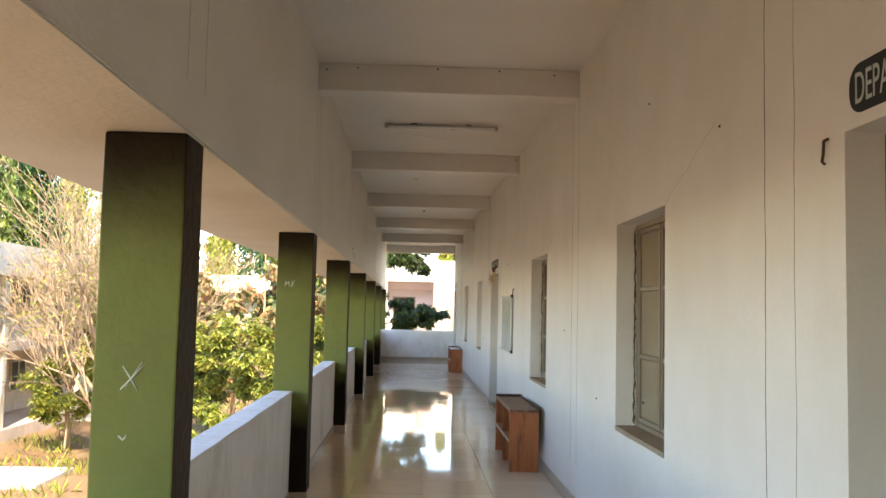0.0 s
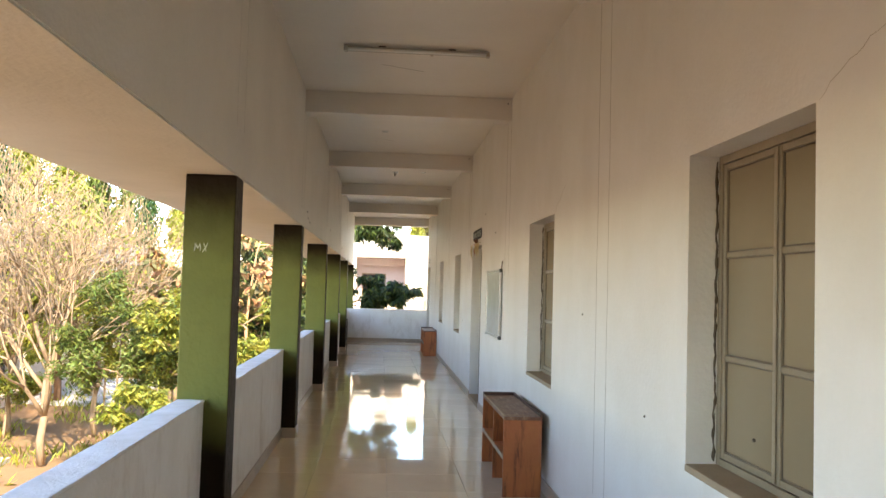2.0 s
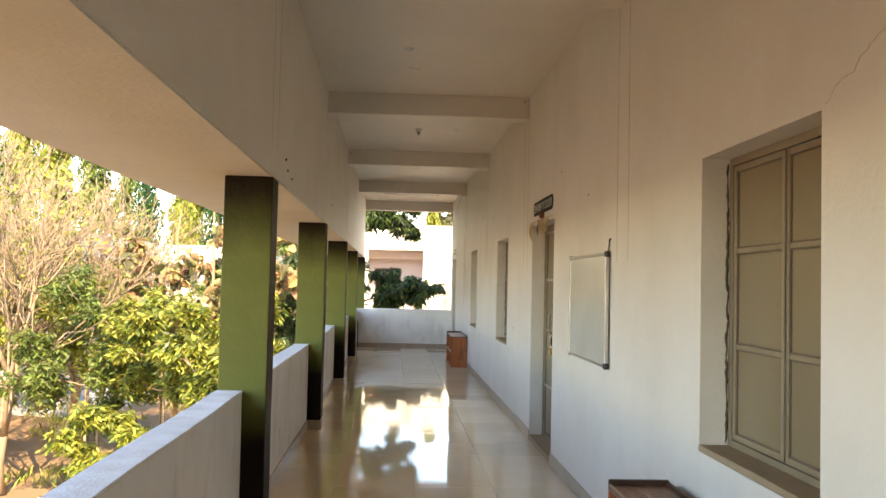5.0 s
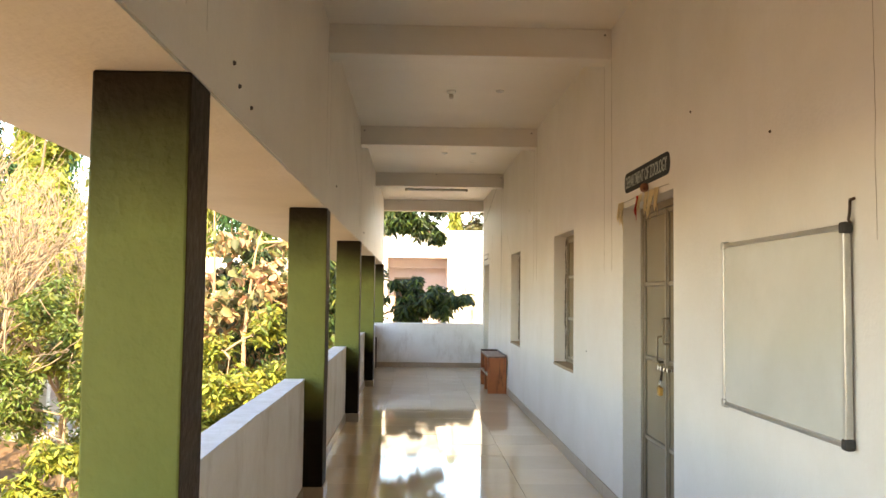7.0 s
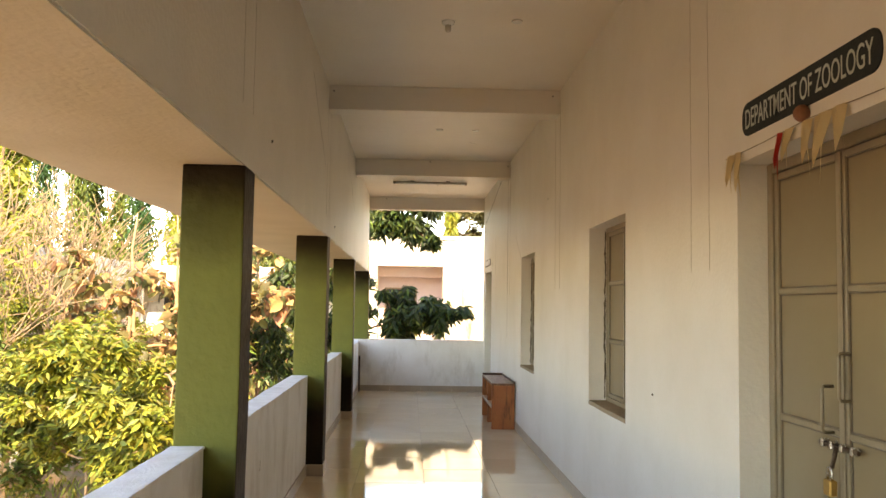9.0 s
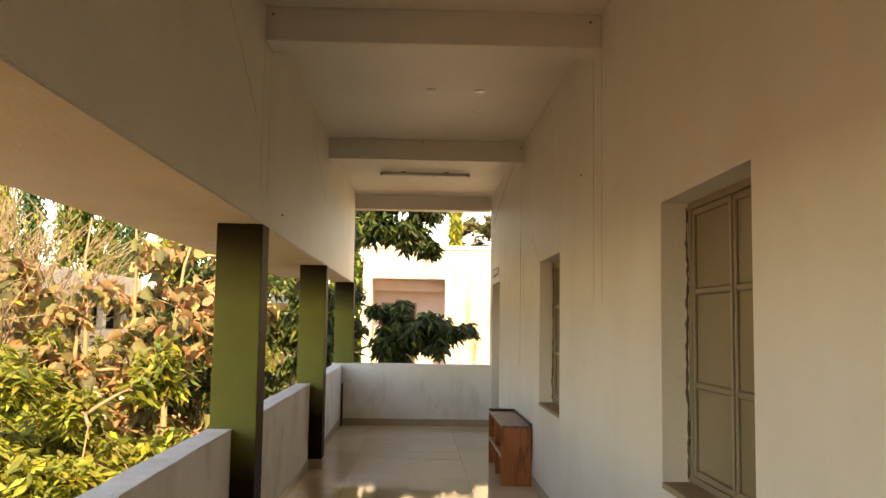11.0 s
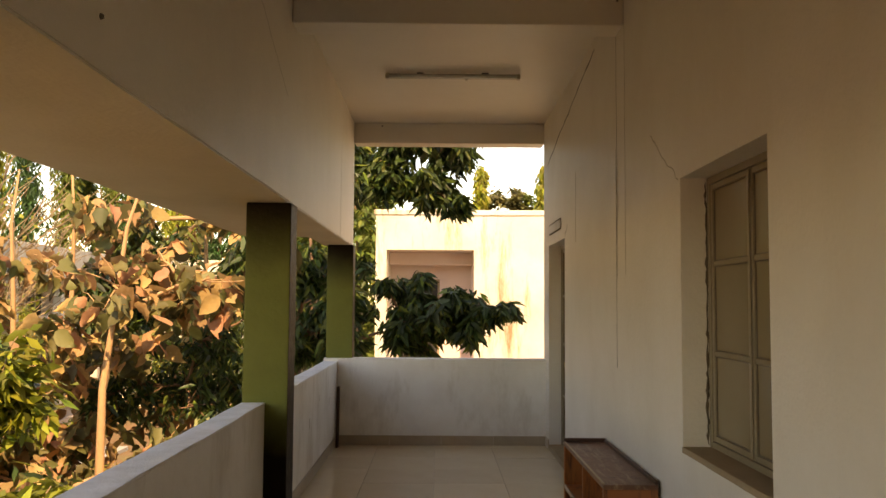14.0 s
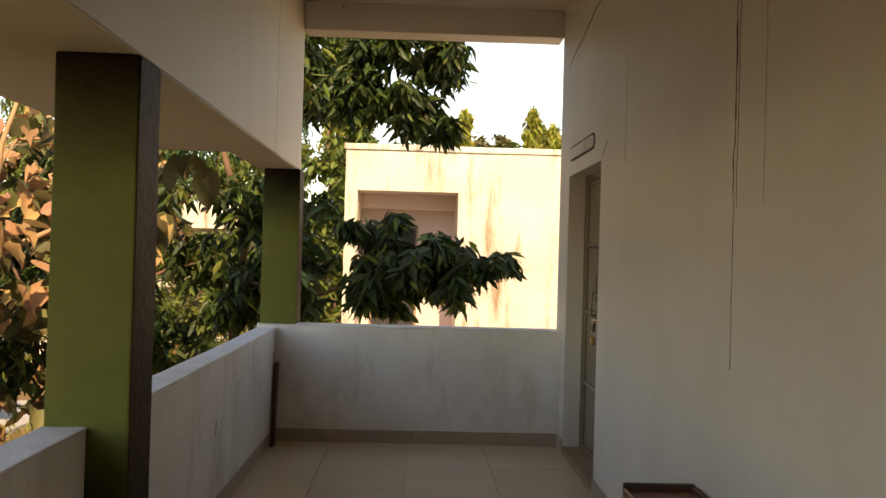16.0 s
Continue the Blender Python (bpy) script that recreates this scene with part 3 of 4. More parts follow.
# ---- painted name boards over the doors ----
def pill(y0, y1, z0, z1, x, depth):
    r = (z1 - z0) * 0.42
    pts = []
    for cy, cz, a0 in ((y1 - r, z1 - r, 0), (y0 + r, z1 - r, 90), (y0 + r, z0 + r, 180), (y1 - r, z0 + r, 270)):
        for k in range(7):
            a = radians(a0 + 15 * k)
            pts.append((cy + r * math.cos(a), cz + r * math.sin(a)))
    bm = bmesh.new()
    f = bm.faces.new([bm.verts.new((x, p, q)) for p, q in pts])
    ex = bmesh.ops.extrude_face_region(bm, geom=[f])
    bmesh.ops.translate(bm, verts=[v for v in ex["geom"] if isinstance(v, bmesh.types.BMVert)], vec=(-depth, 0, 0))
    bmesh.ops.recalc_face_normals(bm, faces=bm.faces)
    return bm


def lettering(text, y_start, width, z, height, x, parent):
    """Words on the wall, read from the corridor: they run towards smaller y."""
    cu = bpy.data.curves.new("lettering", "FONT")
    cu.body, cu.size, cu.extrude, cu.offset = text, 1.0, 0.0005, 0.002
    tmp = new("tmp", cu)
    me = bpy.data.meshes.new_from_object(tmp)
    bpy.data.objects.remove(tmp)
    co = np.array([v.co[:] for v in me.vertices])
    lo, hi = co.min(0), co.max(0)
    for v in me.vertices:
        u, w, d = (v.co.x - lo[0]) / (hi[0] - lo[0]), (v.co.y - lo[1]) / (hi[1] - lo[1]), v.co.z
        v.co = (x - d - 0.001, y_start - u * width, z + w * height)
    return part("lettering", me, LETTER, parent, "hand-painted pale capital letters")


def name_board(y0, y1, z0, z1, text):
    s = thing("name_board", "black rounded name board with white capitals above a door", "sign", at=(WX, (y0 + y1) / 2, z0))
    inv = Matrix.Translation(-s.location)
    b = part("panel", pill(y0, y1, z0, z1, WX, 0.005), SIGN, s)
    b.data.transform(inv)
    if text:
        l = lettering(text, y1 - 0.04, (y1 - y0 - 0.08) * (0.5 if len(text) < 12 else 1.0), z0 + 0.028, z1 - z0 - 0.056, WX - 0.006, s)
        l.data.transform(inv)
    return s


name_board(13.27, 14.30, 2.225, 2.36, "DEPARTMENT OF ZOOLOGY")
name_board(1.74, 2.80, 2.17, 2.32, "DEPARTMENT")
# the end door's board: faded, its writing gone
s = thing("faded_name_board", "faded whitish name board with dark worn outline above a door", "sign", at=(WX, 25.55, 2.25))
b = part("panel", pill(25.14, 26.0, 2.235, 2.345, WX, 0.005), CRACK, s)
b.data.transform(Matrix.Translation((-WX, -25.55, -2.25)))
b = part("patch", pill(25.16, 25.98, 2.25, 2.332, WX - 0.005, 0.004), PARAPET, s, "flaking white paint")
b.data.transform(Matrix.Translation((-WX, -25.55, -2.25)))

# paper flags strung over the second door
def flag(y, z, w, h, mat, lean, label):
    x = WX - 0.012
    f = thing("paper_flag", label, "flag", "paper flags over the door", at=(x, y, z))
    rows = [(-w / 2, 0, 0), (0, -0.012, 0), (w / 2, 0, 0), (-w * 0.3 + lean, -0.02, -h * 0.5), (lean, -0.004, -h * 0.45), (w * 0.22 + lean, -0.02, -h * 0.55), (-w * 0.12 + lean * 2, -0.006, -h), (w * 0.35 + lean, -0.01, -h * 0.75)]
    bm = bmesh.new()
    v = [bm.verts.new((q, p, r)) for p, q, r in rows]
    for a in ((0, 1, 4, 3), (1, 2, 5, 4), (3, 4, 6), (4, 5, 7)):
        bm.faces.new([v[i] for i in a])
    bmesh.ops.solidify(bm, geom=bm.faces[:], thickness=0.001)
    part("paper", bm, mat, f)


for y, w, h, mat, lean in ((14.40, 0.07, 0.15, PAPER, 0.0), (14.33, 0.05, 0.19, PAPER, -0.02), (13.86, 0.06, 0.13, PAPER, 0.01), (13.93, 0.035, 0.15, REDPAPER, 0.01), (13.72, 0.06, 0.17, PAPER, -0.01), (13.60, 0.09, 0.20, PAPER, 0.02), (13.5, 0.07, 0.17, PAPER, -0.02)):
    flag(y, 2.17, w * 1.45, h * 1.15, mat, lean, "small red folded paper flag" if mat is REDPAPER else "small faded cream paper flag, torn and folded")
str_ob = part("flag_string", tube_bm([(WX - 0.012, 14.46, 2.165), (WX - 0.014, 14.1, 2.165), (WX - 0.014, 13.7, 2.175), (WX - 0.012, 13.25, 2.16)], 0.002, 5), HAIR)
tagged(str_ob, "thin cord strung above the door", "cord")
bm = bmesh.new()
bmesh.ops.create_uvsphere(bm, u_segments=12, v_segments=8, radius=0.03, matrix=Matrix.Translation((WX - 0.02, 13.74, 2.2)))
tagged(part("clay_ball", bm, CLAY), "brown dried charm hung above the door", "charm")

# hooks by the first door and the board
for yy, zz in ((2.95, 2.12), (11.25, 1.84)):
    h = thing("wall_hook", "rusty iron hook fixed to the wall", "hook", at=(WX, yy, zz))
    part("bar", tube_bm([(0, 0.022, 0.0), (-0.012, 0.0, 0.003), (-0.008, -0.022, 0.006)], 0.005, 6), IRON, h)
    part("hook", tube_bm([(-0.012, 0, 0), (-0.012, 0.003, -0.04), (-0.018, 0.0, -0.065), (-0.012, -0.008, -0.075)], 0.005, 6), IRON, h)

# ---- whiteboard ----
wb = thing("whiteboard", "grey-white glossy whiteboard with aluminium rim hung on the wall", "whiteboard", at=(WX, 11.795, 1.39))
wb.location.y, wb.scale.y = 11.81, 0.97
part("panel", boxes((-0.028, -0.012, -0.56, 0.56, -0.355, 0.355)), BOARD, wb)
for nm, bx in (("rim", (-0.036, -0.008, -0.575, 0.575, 0.352, 0.372)), ("rim", (-0.036, -0.008, -0.575, 0.575, -0.372, -0.352)), ("rim", (-0.036, -0.008, 0.557, 0.577, -0.352, 0.352)), ("rim", (-0.036, -0.008, -0.577, -0.557, -0.352, 0.352))):
    part(nm, boxes(bx, bevel=0.005, seg=2), ALU, wb)
for sy in (-1, 1):
    for sz in (-1, 1):
        part("corner_cap", boxes((-0.04, -0.004, sy * 0.565 - 0.02, sy * 0.565 + 0.02, sz * 0.36 - 0.02, sz * 0.36 + 0.02), bevel=0.009, seg=2), BLACKPL if sy < 0 else ALU, wb, "rounded corner cap")
part("backing", boxes((-0.012, -0.001, -0.55, 0.55, -0.34, 0.34)), BLACKPL, wb)


# ---- open wooden shelves on the floor against the wall ----
def shelf(y0, y1, x0, x1, h, label):
    s = thing("low_shelf", label, "shelf", "low wooden shelves", at=((x0 + x1) / 2, (y0 + y1) / 2, 0))
    a, w, t = (y1 - y0) / 2, (x1 - x0) / 2, 0.025
    part("side_panel", boxes((-w, w, -a, -a + t, 0, h - t), bevel=0.003), WOOD, s)
    part("side_panel", boxes((-w, w, a - t, a, 0, h - t), bevel=0.003), WOOD, s)
    part("divider", boxes((-w + 0.01, w - 0.012, -t / 2, t / 2, 0.0, h - t), bevel=0.002), WOOD, s)
    part("top", boxes((-w, w, -a, a, h - t, h), bevel=0.003), WOODTOP, s, "scratched worn brown top board")
    part("middle_board", boxes((-w + 0.012, w - 0.012, -a + t, -t / 2, h * 0.46, h * 0.46 + t), (-w + 0.012, w - 0.012, t / 2, a - t, h * 0.46, h * 0.46 + t), bevel=0.002), WOOD, s)
    part("shelf_edge", boxes((-w, -w + 0.011, -a + t, a - t, h * 0.46 - 0.003, h * 0.46 + t + 0.003), bevel=0.002), WOODEDGE, s, "pale bare wood edge strip")
    part("back_board", boxes((w - 0.011, w - 0.001, -a + t, a - t, h * 0.40, h - t)), WOODLIP, s)
    part("top_rim", boxes((-w, w, a - 0.02, a, h, h + 0.028), bevel=0.003), WOODLIP, s, "dark raised rim")
    part("top_rim", boxes((w - 0.016, w, -a + 0.0, a - 0.02, h, h + 0.022), bevel=0.003), WOODLIP, s, "dark raised rim")
    part("top_rim", boxes((-w, -w + 0.012, -a + 0.02, a - 0.02, h, h + 0.008), bevel=0.002), WOODEDGE, s, "worn pale front rim")
    return s


shelf(8.59, 9.91, 1.165, 1.455, 0.595, "low open red-brown wooden shelf standing against the wall")
shelf(21.58, 22.97, 1.205, 1.495, 0.57, "low open orange-brown wooden shelf near the corridor end")

# ---- ceiling fittings ----
def tube_light(x0, x1, y):
    l = thing("tube_light", "unlit fluorescent tube batten fixed under the ceiling", "lamp", at=((x0 + x1) / 2, y, CEIL_Z))
    w = (x1 - x0) / 2
    part("casing", boxes((-w, w, -0.012, 0.03, -0.05, -0.012), bevel=0.005), CASING, l)
    part("tube", tube_bm([(-w + 0.03, -0.03, -0.045), (w - 0.03, -0.03, -0.045)], 0.014, 12), TUBE, l)
    for sx in (-1, 1):
        part("lamp_holder", boxes((sx * (w - 0.02) - 0.015, sx * (w - 0.02) + 0.015, -0.048, 0.0, -0.065, -0.02), bevel=0.005), CASING, l)
        part("clip", boxes((sx * w * 0.48 - 0.03, sx * w * 0.48 + 0.03, -0.005, 0.025, -0.013, 0.0), bevel=0.003), IRON, l)
    part("starter", tube_bm([(0.12, 0.0, -0.05), (0.12, 0.0, -0.066)], 0.012, 10), CASING, l)


tube_light(-0.15, 1.06, 9.18)
tube_light(-0.14, 1.04, 24.36)
lh = thing("lamp_holder", "white bakelite bulb holder under the ceiling, without a bulb", "lamp holder", at=(0.39, 16.75, CEIL_Z))
part("rose", tube_bm([(0, 0, 0), (0, 0, -0.018), (0, 0, -0.03)], [0.045, 0.043, 0.025], 16), TUBE, lh)
part("socket", tube_bm([(0, 0, -0.03), (0, 0, -0.06), (0, 0, -0.075)], [0.022, 0.022, 0.018], 14), CASING, lh)
for x, y in ((0.46, 20.4), (0.87, 20.4), (0.87, 16.7), (0.2, 13.0)):
    tagged(part("ceiling_cap", tube_bm([(x, y, CEIL_Z), (x, y, CEIL_Z - 0.012)], [0.04, 0.034], 14), TUBE), "small round white cap on the ceiling", "ceiling cap")
tagged(part("hanging_wire", tube_bm([(0.2, 11.3, CEIL_Z - 0.005), (0.35, 11.32, CEIL_Z - 0.03), (0.5, 11.3, CEIL_Z - 0.03), (0.62, 11.33, CEIL_Z - 0.004)], 0.003, 5), HAIR), "loose pale wire under the ceiling", "wire")
# a board leaning in the far corner
bm = boxes((-0.725, -0.70, 0, 0.09, 0, 0.62), bevel=0.003)
for v in bm.verts:
    v.co.y += 26.05 + v.co.z * 0.22
    v.co.x += -0.018 * v.co.z
tagged(part("leaning_board", bm, WOODLIP), "narrow dark board leaning in the corner of the parapets", "board")

# ---- left side outside: ground, path, buildings ----
bm = bmesh.new()
bmesh.ops.create_grid(bm, x_segments=90, y_segments=90, size=45, matrix=Matrix.Translation((-12, 30, 0)))
for v in bm.verts:
    v.co.z = GROUND + noise.noise(v.co * 0.35) * 0.10 - 0.05
structure(part("ground", bm, SOIL), "dry orange earth with patches of grass", "ground")
big = boxes((-2500, 2500, -2500, 2500, GROUND - 0.6, GROUND - 0.3))
structure(part("ground_far", big, SOIL), "dry earth reaching to the horizon", "ground")
structure(part("pavement", boxes((-14.2, -10.0, 24.4, 27.0, GROUND - 0.1, GROUND + 0.1), (-14.3, -10.4, 38.0, 47.0, GROUND - 0.1, GROUND + 0.1), bevel=0.02), PATHWAY), "pale worn cement path in the yard", "path")


def wing(name, label, length, bays, at, turn, wall_mat, band_mat):
    """A two-storey wing with verandahs. Local: x along the front, -y outwards, z = 0 at the upper floor."""
    e = tagged(thing(name, label, "building", at=at), kind="structure")
    e.rotation_euler = (0, 0, radians(turn))
    step = length / bays
    part("rear_wall", boxes((0, length, 1.9, 8, GROUND, 3.0)), wall_mat, e)
    part("roof_band", rough_box(-0.3, length + 0.3, -0.6, 8.2, 2.45, 3.62, 2.0, 0.02, 0.02), band_mat, e, "weathered stained roof parapet")
    part("upper_floor", boxes((-0.2, length + 0.2, -0.25, 1.9, -0.35, 0.0)), wall_mat, e)
    part("balcony_wall", boxes((0, length, -0.12, 0.05, 0.0, 0.95)), wall_mat, e)
    part("plinth", boxes((-0.2, length + 0.2, -0.4, 1.9, GROUND - 0.1, GROUND + 0.4)), wall_mat, e)
    for i in range(bays + 1):
        part("pillar", boxes((i * step - 0.18, i * step + 0.18, -0.22, 0.12, GROUND, 2.5), bevel=0.02), FAR_WHITE, e)
    for i in range(bays):
        for z in (0.0, GROUND + 0.4):
            kind = (i + (z < 0)) % 3
            c = (i + 0.5) * step
            # flat panels on the wall, indoor darkness put into their colour
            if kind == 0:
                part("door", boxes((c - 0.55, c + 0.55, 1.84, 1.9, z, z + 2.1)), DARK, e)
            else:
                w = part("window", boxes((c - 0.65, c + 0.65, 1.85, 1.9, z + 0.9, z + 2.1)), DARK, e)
                part("window_frame", boxes((c - 0.7, c - 0.65, 1.8, 1.88, z + 0.85, z + 2.15), (c + 0.65, c + 0.7, 1.8, 1.88, z + 0.85, z + 2.15), (c - 0.65, c + 0.65, 1.8, 1.88, z + 2.1, z + 2.15), (c - 0.02, c + 0.02, 1.8, 1.87, z + 0.9, z + 2.1)), FAR_WHITE, w)
    return e


wing("west_wing", "two-storey peach school wing with white pillars and stained roof band", 38, 10, (-15.0, 21.0, 0), 90, FAR_PEACH, FAR_GREY)
wing("far_wing", "distant two-storey white school wing behind the trees", 14, 4, (-19.0, 60.0, 0), 0, FAR_WHITE, FAR_WHITE)

# end building with a deep loggia in its stained white wall
EY, EX0, NX0, NX1, NZ0, NZ1 = 36.0, -1.06, -0.82, 1.14, -0.35, 2.72
eb = tagged(thing("end_building", "sunlit white building with rust-brown streaks and a deep loggia", "building"), kind="structure")
part("front_wall", boxes((EX0, NX0, EY, EY + 0.25, GROUND, 3.5), (NX1, 16, EY, EY + 0.25, GROUND, 3.5), (NX0, NX1, EY, EY + 0.25, NZ1, 3.5), (NX0, NX1, EY, EY + 0.25, GROUND, NZ0)), FAR_WHITE, eb)
part("roof_edge", rough_box(EX0 - 0.04, 16, EY - 0.04, EY + 9, 3.5, 3.62, 0.7, 0.015, 0.02), FAR_WHITE, eb, "uneven stained parapet top")
part("side_wall", boxes((EX0, EX0 + 0.25, EY + 0.25, EY + 9, GROUND, 3.5), (16 - 0.25, 16, EY + 0.25, EY + 9, GROUND, 3.5)), FAR_WHITE, eb)
lg = part("loggia", boxes((NX0 - 0.1, NX0, EY + 0.25, EY + 1.5, NZ0, NZ1 + 0.1), (NX1, NX1 + 0.1, EY + 0.25, EY + 1.5, NZ0, NZ1 + 0.1), (NX0, NX1, EY + 0.25, EY + 1.5, NZ1, NZ1 + 0.1), (NX0, NX1, EY + 0.25, EY + 1.5, NZ0 - 0.1, NZ0), (NX0, -0.62, EY + 1.5, EY + 1.6, NZ0, NZ1), (0.38, NX1, EY + 1.5, EY + 1.6, NZ0, NZ1), (-0.62, 0.38, EY + 1.5, EY + 1.6, 2.1, NZ1)), FAR_PINK, eb, "pinkish painted loggia walls")
part("lintel_beam", boxes((NX0, NX1, EY + 0.9, EY + 1.1, NZ1 - 0.3, NZ1 - 0.004), bevel=0.01), FAR_PINK, lg)
# near-black sheet painted as the unlit room behind the loggia
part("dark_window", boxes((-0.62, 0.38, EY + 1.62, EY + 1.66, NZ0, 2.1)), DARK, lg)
part("window_frame", boxes((-0.62, -0.57, EY + 1.48, EY + 1.56, NZ0, 2.1), (0.33, 0.38, EY + 1.48, EY + 1.56, NZ0, 2.1), (-0.57, 0.33, EY + 1.48, EY + 1.56, 2.05, 2.1)), SILLS, lg)


# ---- plants ----
def leaf_mesh(name, places, size, ratio, droop, seed, shape="lance", spread=1.0):
    """Many folded leaves as one mesh. places: N x 3; droop: how far tips hang."""
    rg = np.random.default_rng(seed)
    n = len(places)
    ang = rg.uniform(0, 2 * np.pi, n)
    d = np.stack([np.cos(ang) * spread, np.sin(ang) * spread, rg.normal(-droop, 0.45, n)], 1)
    d /= np.linalg.norm(d, axis=1)[:, None]
    side = np.cross(d, rg.normal(0, 1, (n, 3)) * 0.55 + np.array([0, 0, 1.0]))
    side /= np.linalg.norm(side, axis=1)[:, None] + 1e-9
    up = np.cross(side, d)
    L = size * rg.uniform(0.6, 1.25, n)[:, None]
    W = L * ratio
    if shape == "lance":
        prof = [(0, 0, 0), (0.3, 0.5, 0.05), (0.32, 0, -0.03), (0.3, -0.5, 0.05), (0.68, 0.38, 0.02), (0.7, 0, -0.05), (0.68, -0.38, 0.02), (1, 0, -0.12)]
        faces = [(0, 2, 1), (0, 3, 2), (1, 2, 5, 4), (2, 3, 6, 5), (4, 5, 7), (5, 6, 7)]
    elif shape == "broad":
        prof, faces, last = [(0, 0, 0)], [], (0, 0, 0)
        for j, (u, w, lift) in enumerate(((0.10, 0.27, 0.08), (0.26, 0.46, 0.16), (0.44, 0.53, 0.12), (0.62, 0.46, 0.10), (0.80, 0.30, -0.02), (0.92, 0.14, -0.14))):
            k = len(prof)
            wave = 0.05 * (-1) ** j
            prof += [(u, w, lift + wave), (u, 0, -0.03 - 0.22 * u * u), (u, -w, lift * 0.3 - wave)]
            faces += [(0, k + 1, k), (0, k + 2, k + 1)] if j == 0 else [(last[0], last[1], k + 1, k), (last[1], last[2], k + 2, k + 1)]
            last = (k, k + 1, k + 2)
        prof.append((1, 0, -0.32))
        faces += [(last[0], last[1], len(prof) - 1), (last[1], last[2], len(prof) - 1)]
    else:
        prof = [(0, 0, 0), (0.45, 0.5, 0.06), (1, 0, -0.08), (0.45, -0.5, 0.06)]
        faces = [(0, 2, 1), (0, 3, 2)]
    P = np.array(prof)
    curl = rg.uniform(-0.5, 2.2 if shape == "broad" else 1.4, n)[:, None]
    pts = np.stack([places + d * L * p[0] + side * W * p[1] + up * L * p[2] * curl for p in P], 1).reshape(-1, 3)
    k = len(P)
    me = bpy.data.meshes.new(name)
    base = (np.arange(n) * k)
    fl = [tuple(int(b) + i for i in f) for b in base for f in faces]
    me.from_pydata(pts.tolist(), [], fl)
    me.polygons.foreach_set("use_smooth", [True] * len(me.polygons))
    return me


def limb_points(a, b, rg, bend=0.12, steps=6, sag=0.0):
    a, b = np.array(a, float), np.array(b, float)
    L = np.linalg.norm(b - a)
    off = rg.normal(0, bend * L, 3)
    out = []
    for i in range(steps + 1):
        t = i / steps
        out.append(tuple(a + (b - a) * t + off * 4 * t * (1 - t) * 0.5 + np.array([0, 0, -sag * 4 * t * (1 - t) * L]) + rg.normal(0, 0.012 * L, 3) * (0 < i < steps)))
    return out


def leafy_tree(name, label, base, top, trunk_r, clumps, bark, leaf_mat, leaf_size, ratio, per_clump, droop=0.5, shape="lance", seed=1, second=None, group="", category="tree", clumpy=False):
    """Trunk from base to top, a limb and twigs to each clump (x, y, z, r), leaves round the twigs."""
    rg = np.random.default_rng(seed)
    e = thing(name, label, category, group, at=base)
    inv = Matrix.Translation(-Vector(base))
    bm = bmesh.new()
    tp = limb_points(base, top, rg, 0.05, 8)
    tube_bm(tp, [trunk_r * (1 - 0.88 * i / 8) for i in range(9)], 9, bm)
    places = []
    nodes = [np.array(p) for p in tp[3:]]
    foot = np.array(base) + np.array((0, 0, 0.6 * (top[2] - base[2])))
    for x, y, z, r in sorted(clumps, key=lambda c: np.linalg.norm(np.array(c[:3]) - foot)):
        c = np.array((x, y, z))
        start = min(nodes, key=lambda q: np.linalg.norm(q - c) + max(0.0, q[2] - z) * 0.8)
        lp = limb_points(start, c, rg, 0.10, 6)
        thick = min(trunk_r * 0.45, 0.012 + 0.03 * np.linalg.norm(np.array(start) - c))
        tube_bm(lp, [thick * (1 - 0.7 * i / 6) for i in range(7)], 6, bm)
        nodes += [np.array(p) for p in lp[2:]]
        n_tw = max(6, int(per_clump / 45))
        for _ in range(n_tw):
            v = rg.normal(0, 1, 3)
            v /= np.linalg.norm(v)
            q = c + v * r * rg.uniform(0.5, 1.0) * np.array((1, 1, 0.8))
            s = np.array(lp[rg.integers(5 if clumpy else 3, 7)])
            tw = limb_points(s, q, rg, 0.12, 3)
            tube_bm(tw, [0.014, 0.010, 0.007, 0.004], 4, bm)
            k = int(per_clump / n_tw)
            t = rg.uniform(0.55 if clumpy else 0.35, 1.05, k)[:, None]
            places.append(s + (q - s) * t + rg.normal(0, r * 0.13, (k, 3)))
    bm.transform(inv)
    part("trunk", bm, bark, e)
    pl = np.concatenate(places) - np.array(base)
    if second is None:
        part("crown", leaf_mesh("crown", pl, leaf_size, ratio, droop, seed, shape), leaf_mat, e)
    else:
        pick = rg.random(len(pl)) < second[1]
        part("crown", leaf_mesh("crown", pl[~pick], leaf_size, ratio, droop, seed, shape), leaf_mat, e)
        part("crown", leaf_mesh("crown", pl[pick], leaf_size, ratio, droop, seed + 7, shape), second[0], e, second[2])
    return e


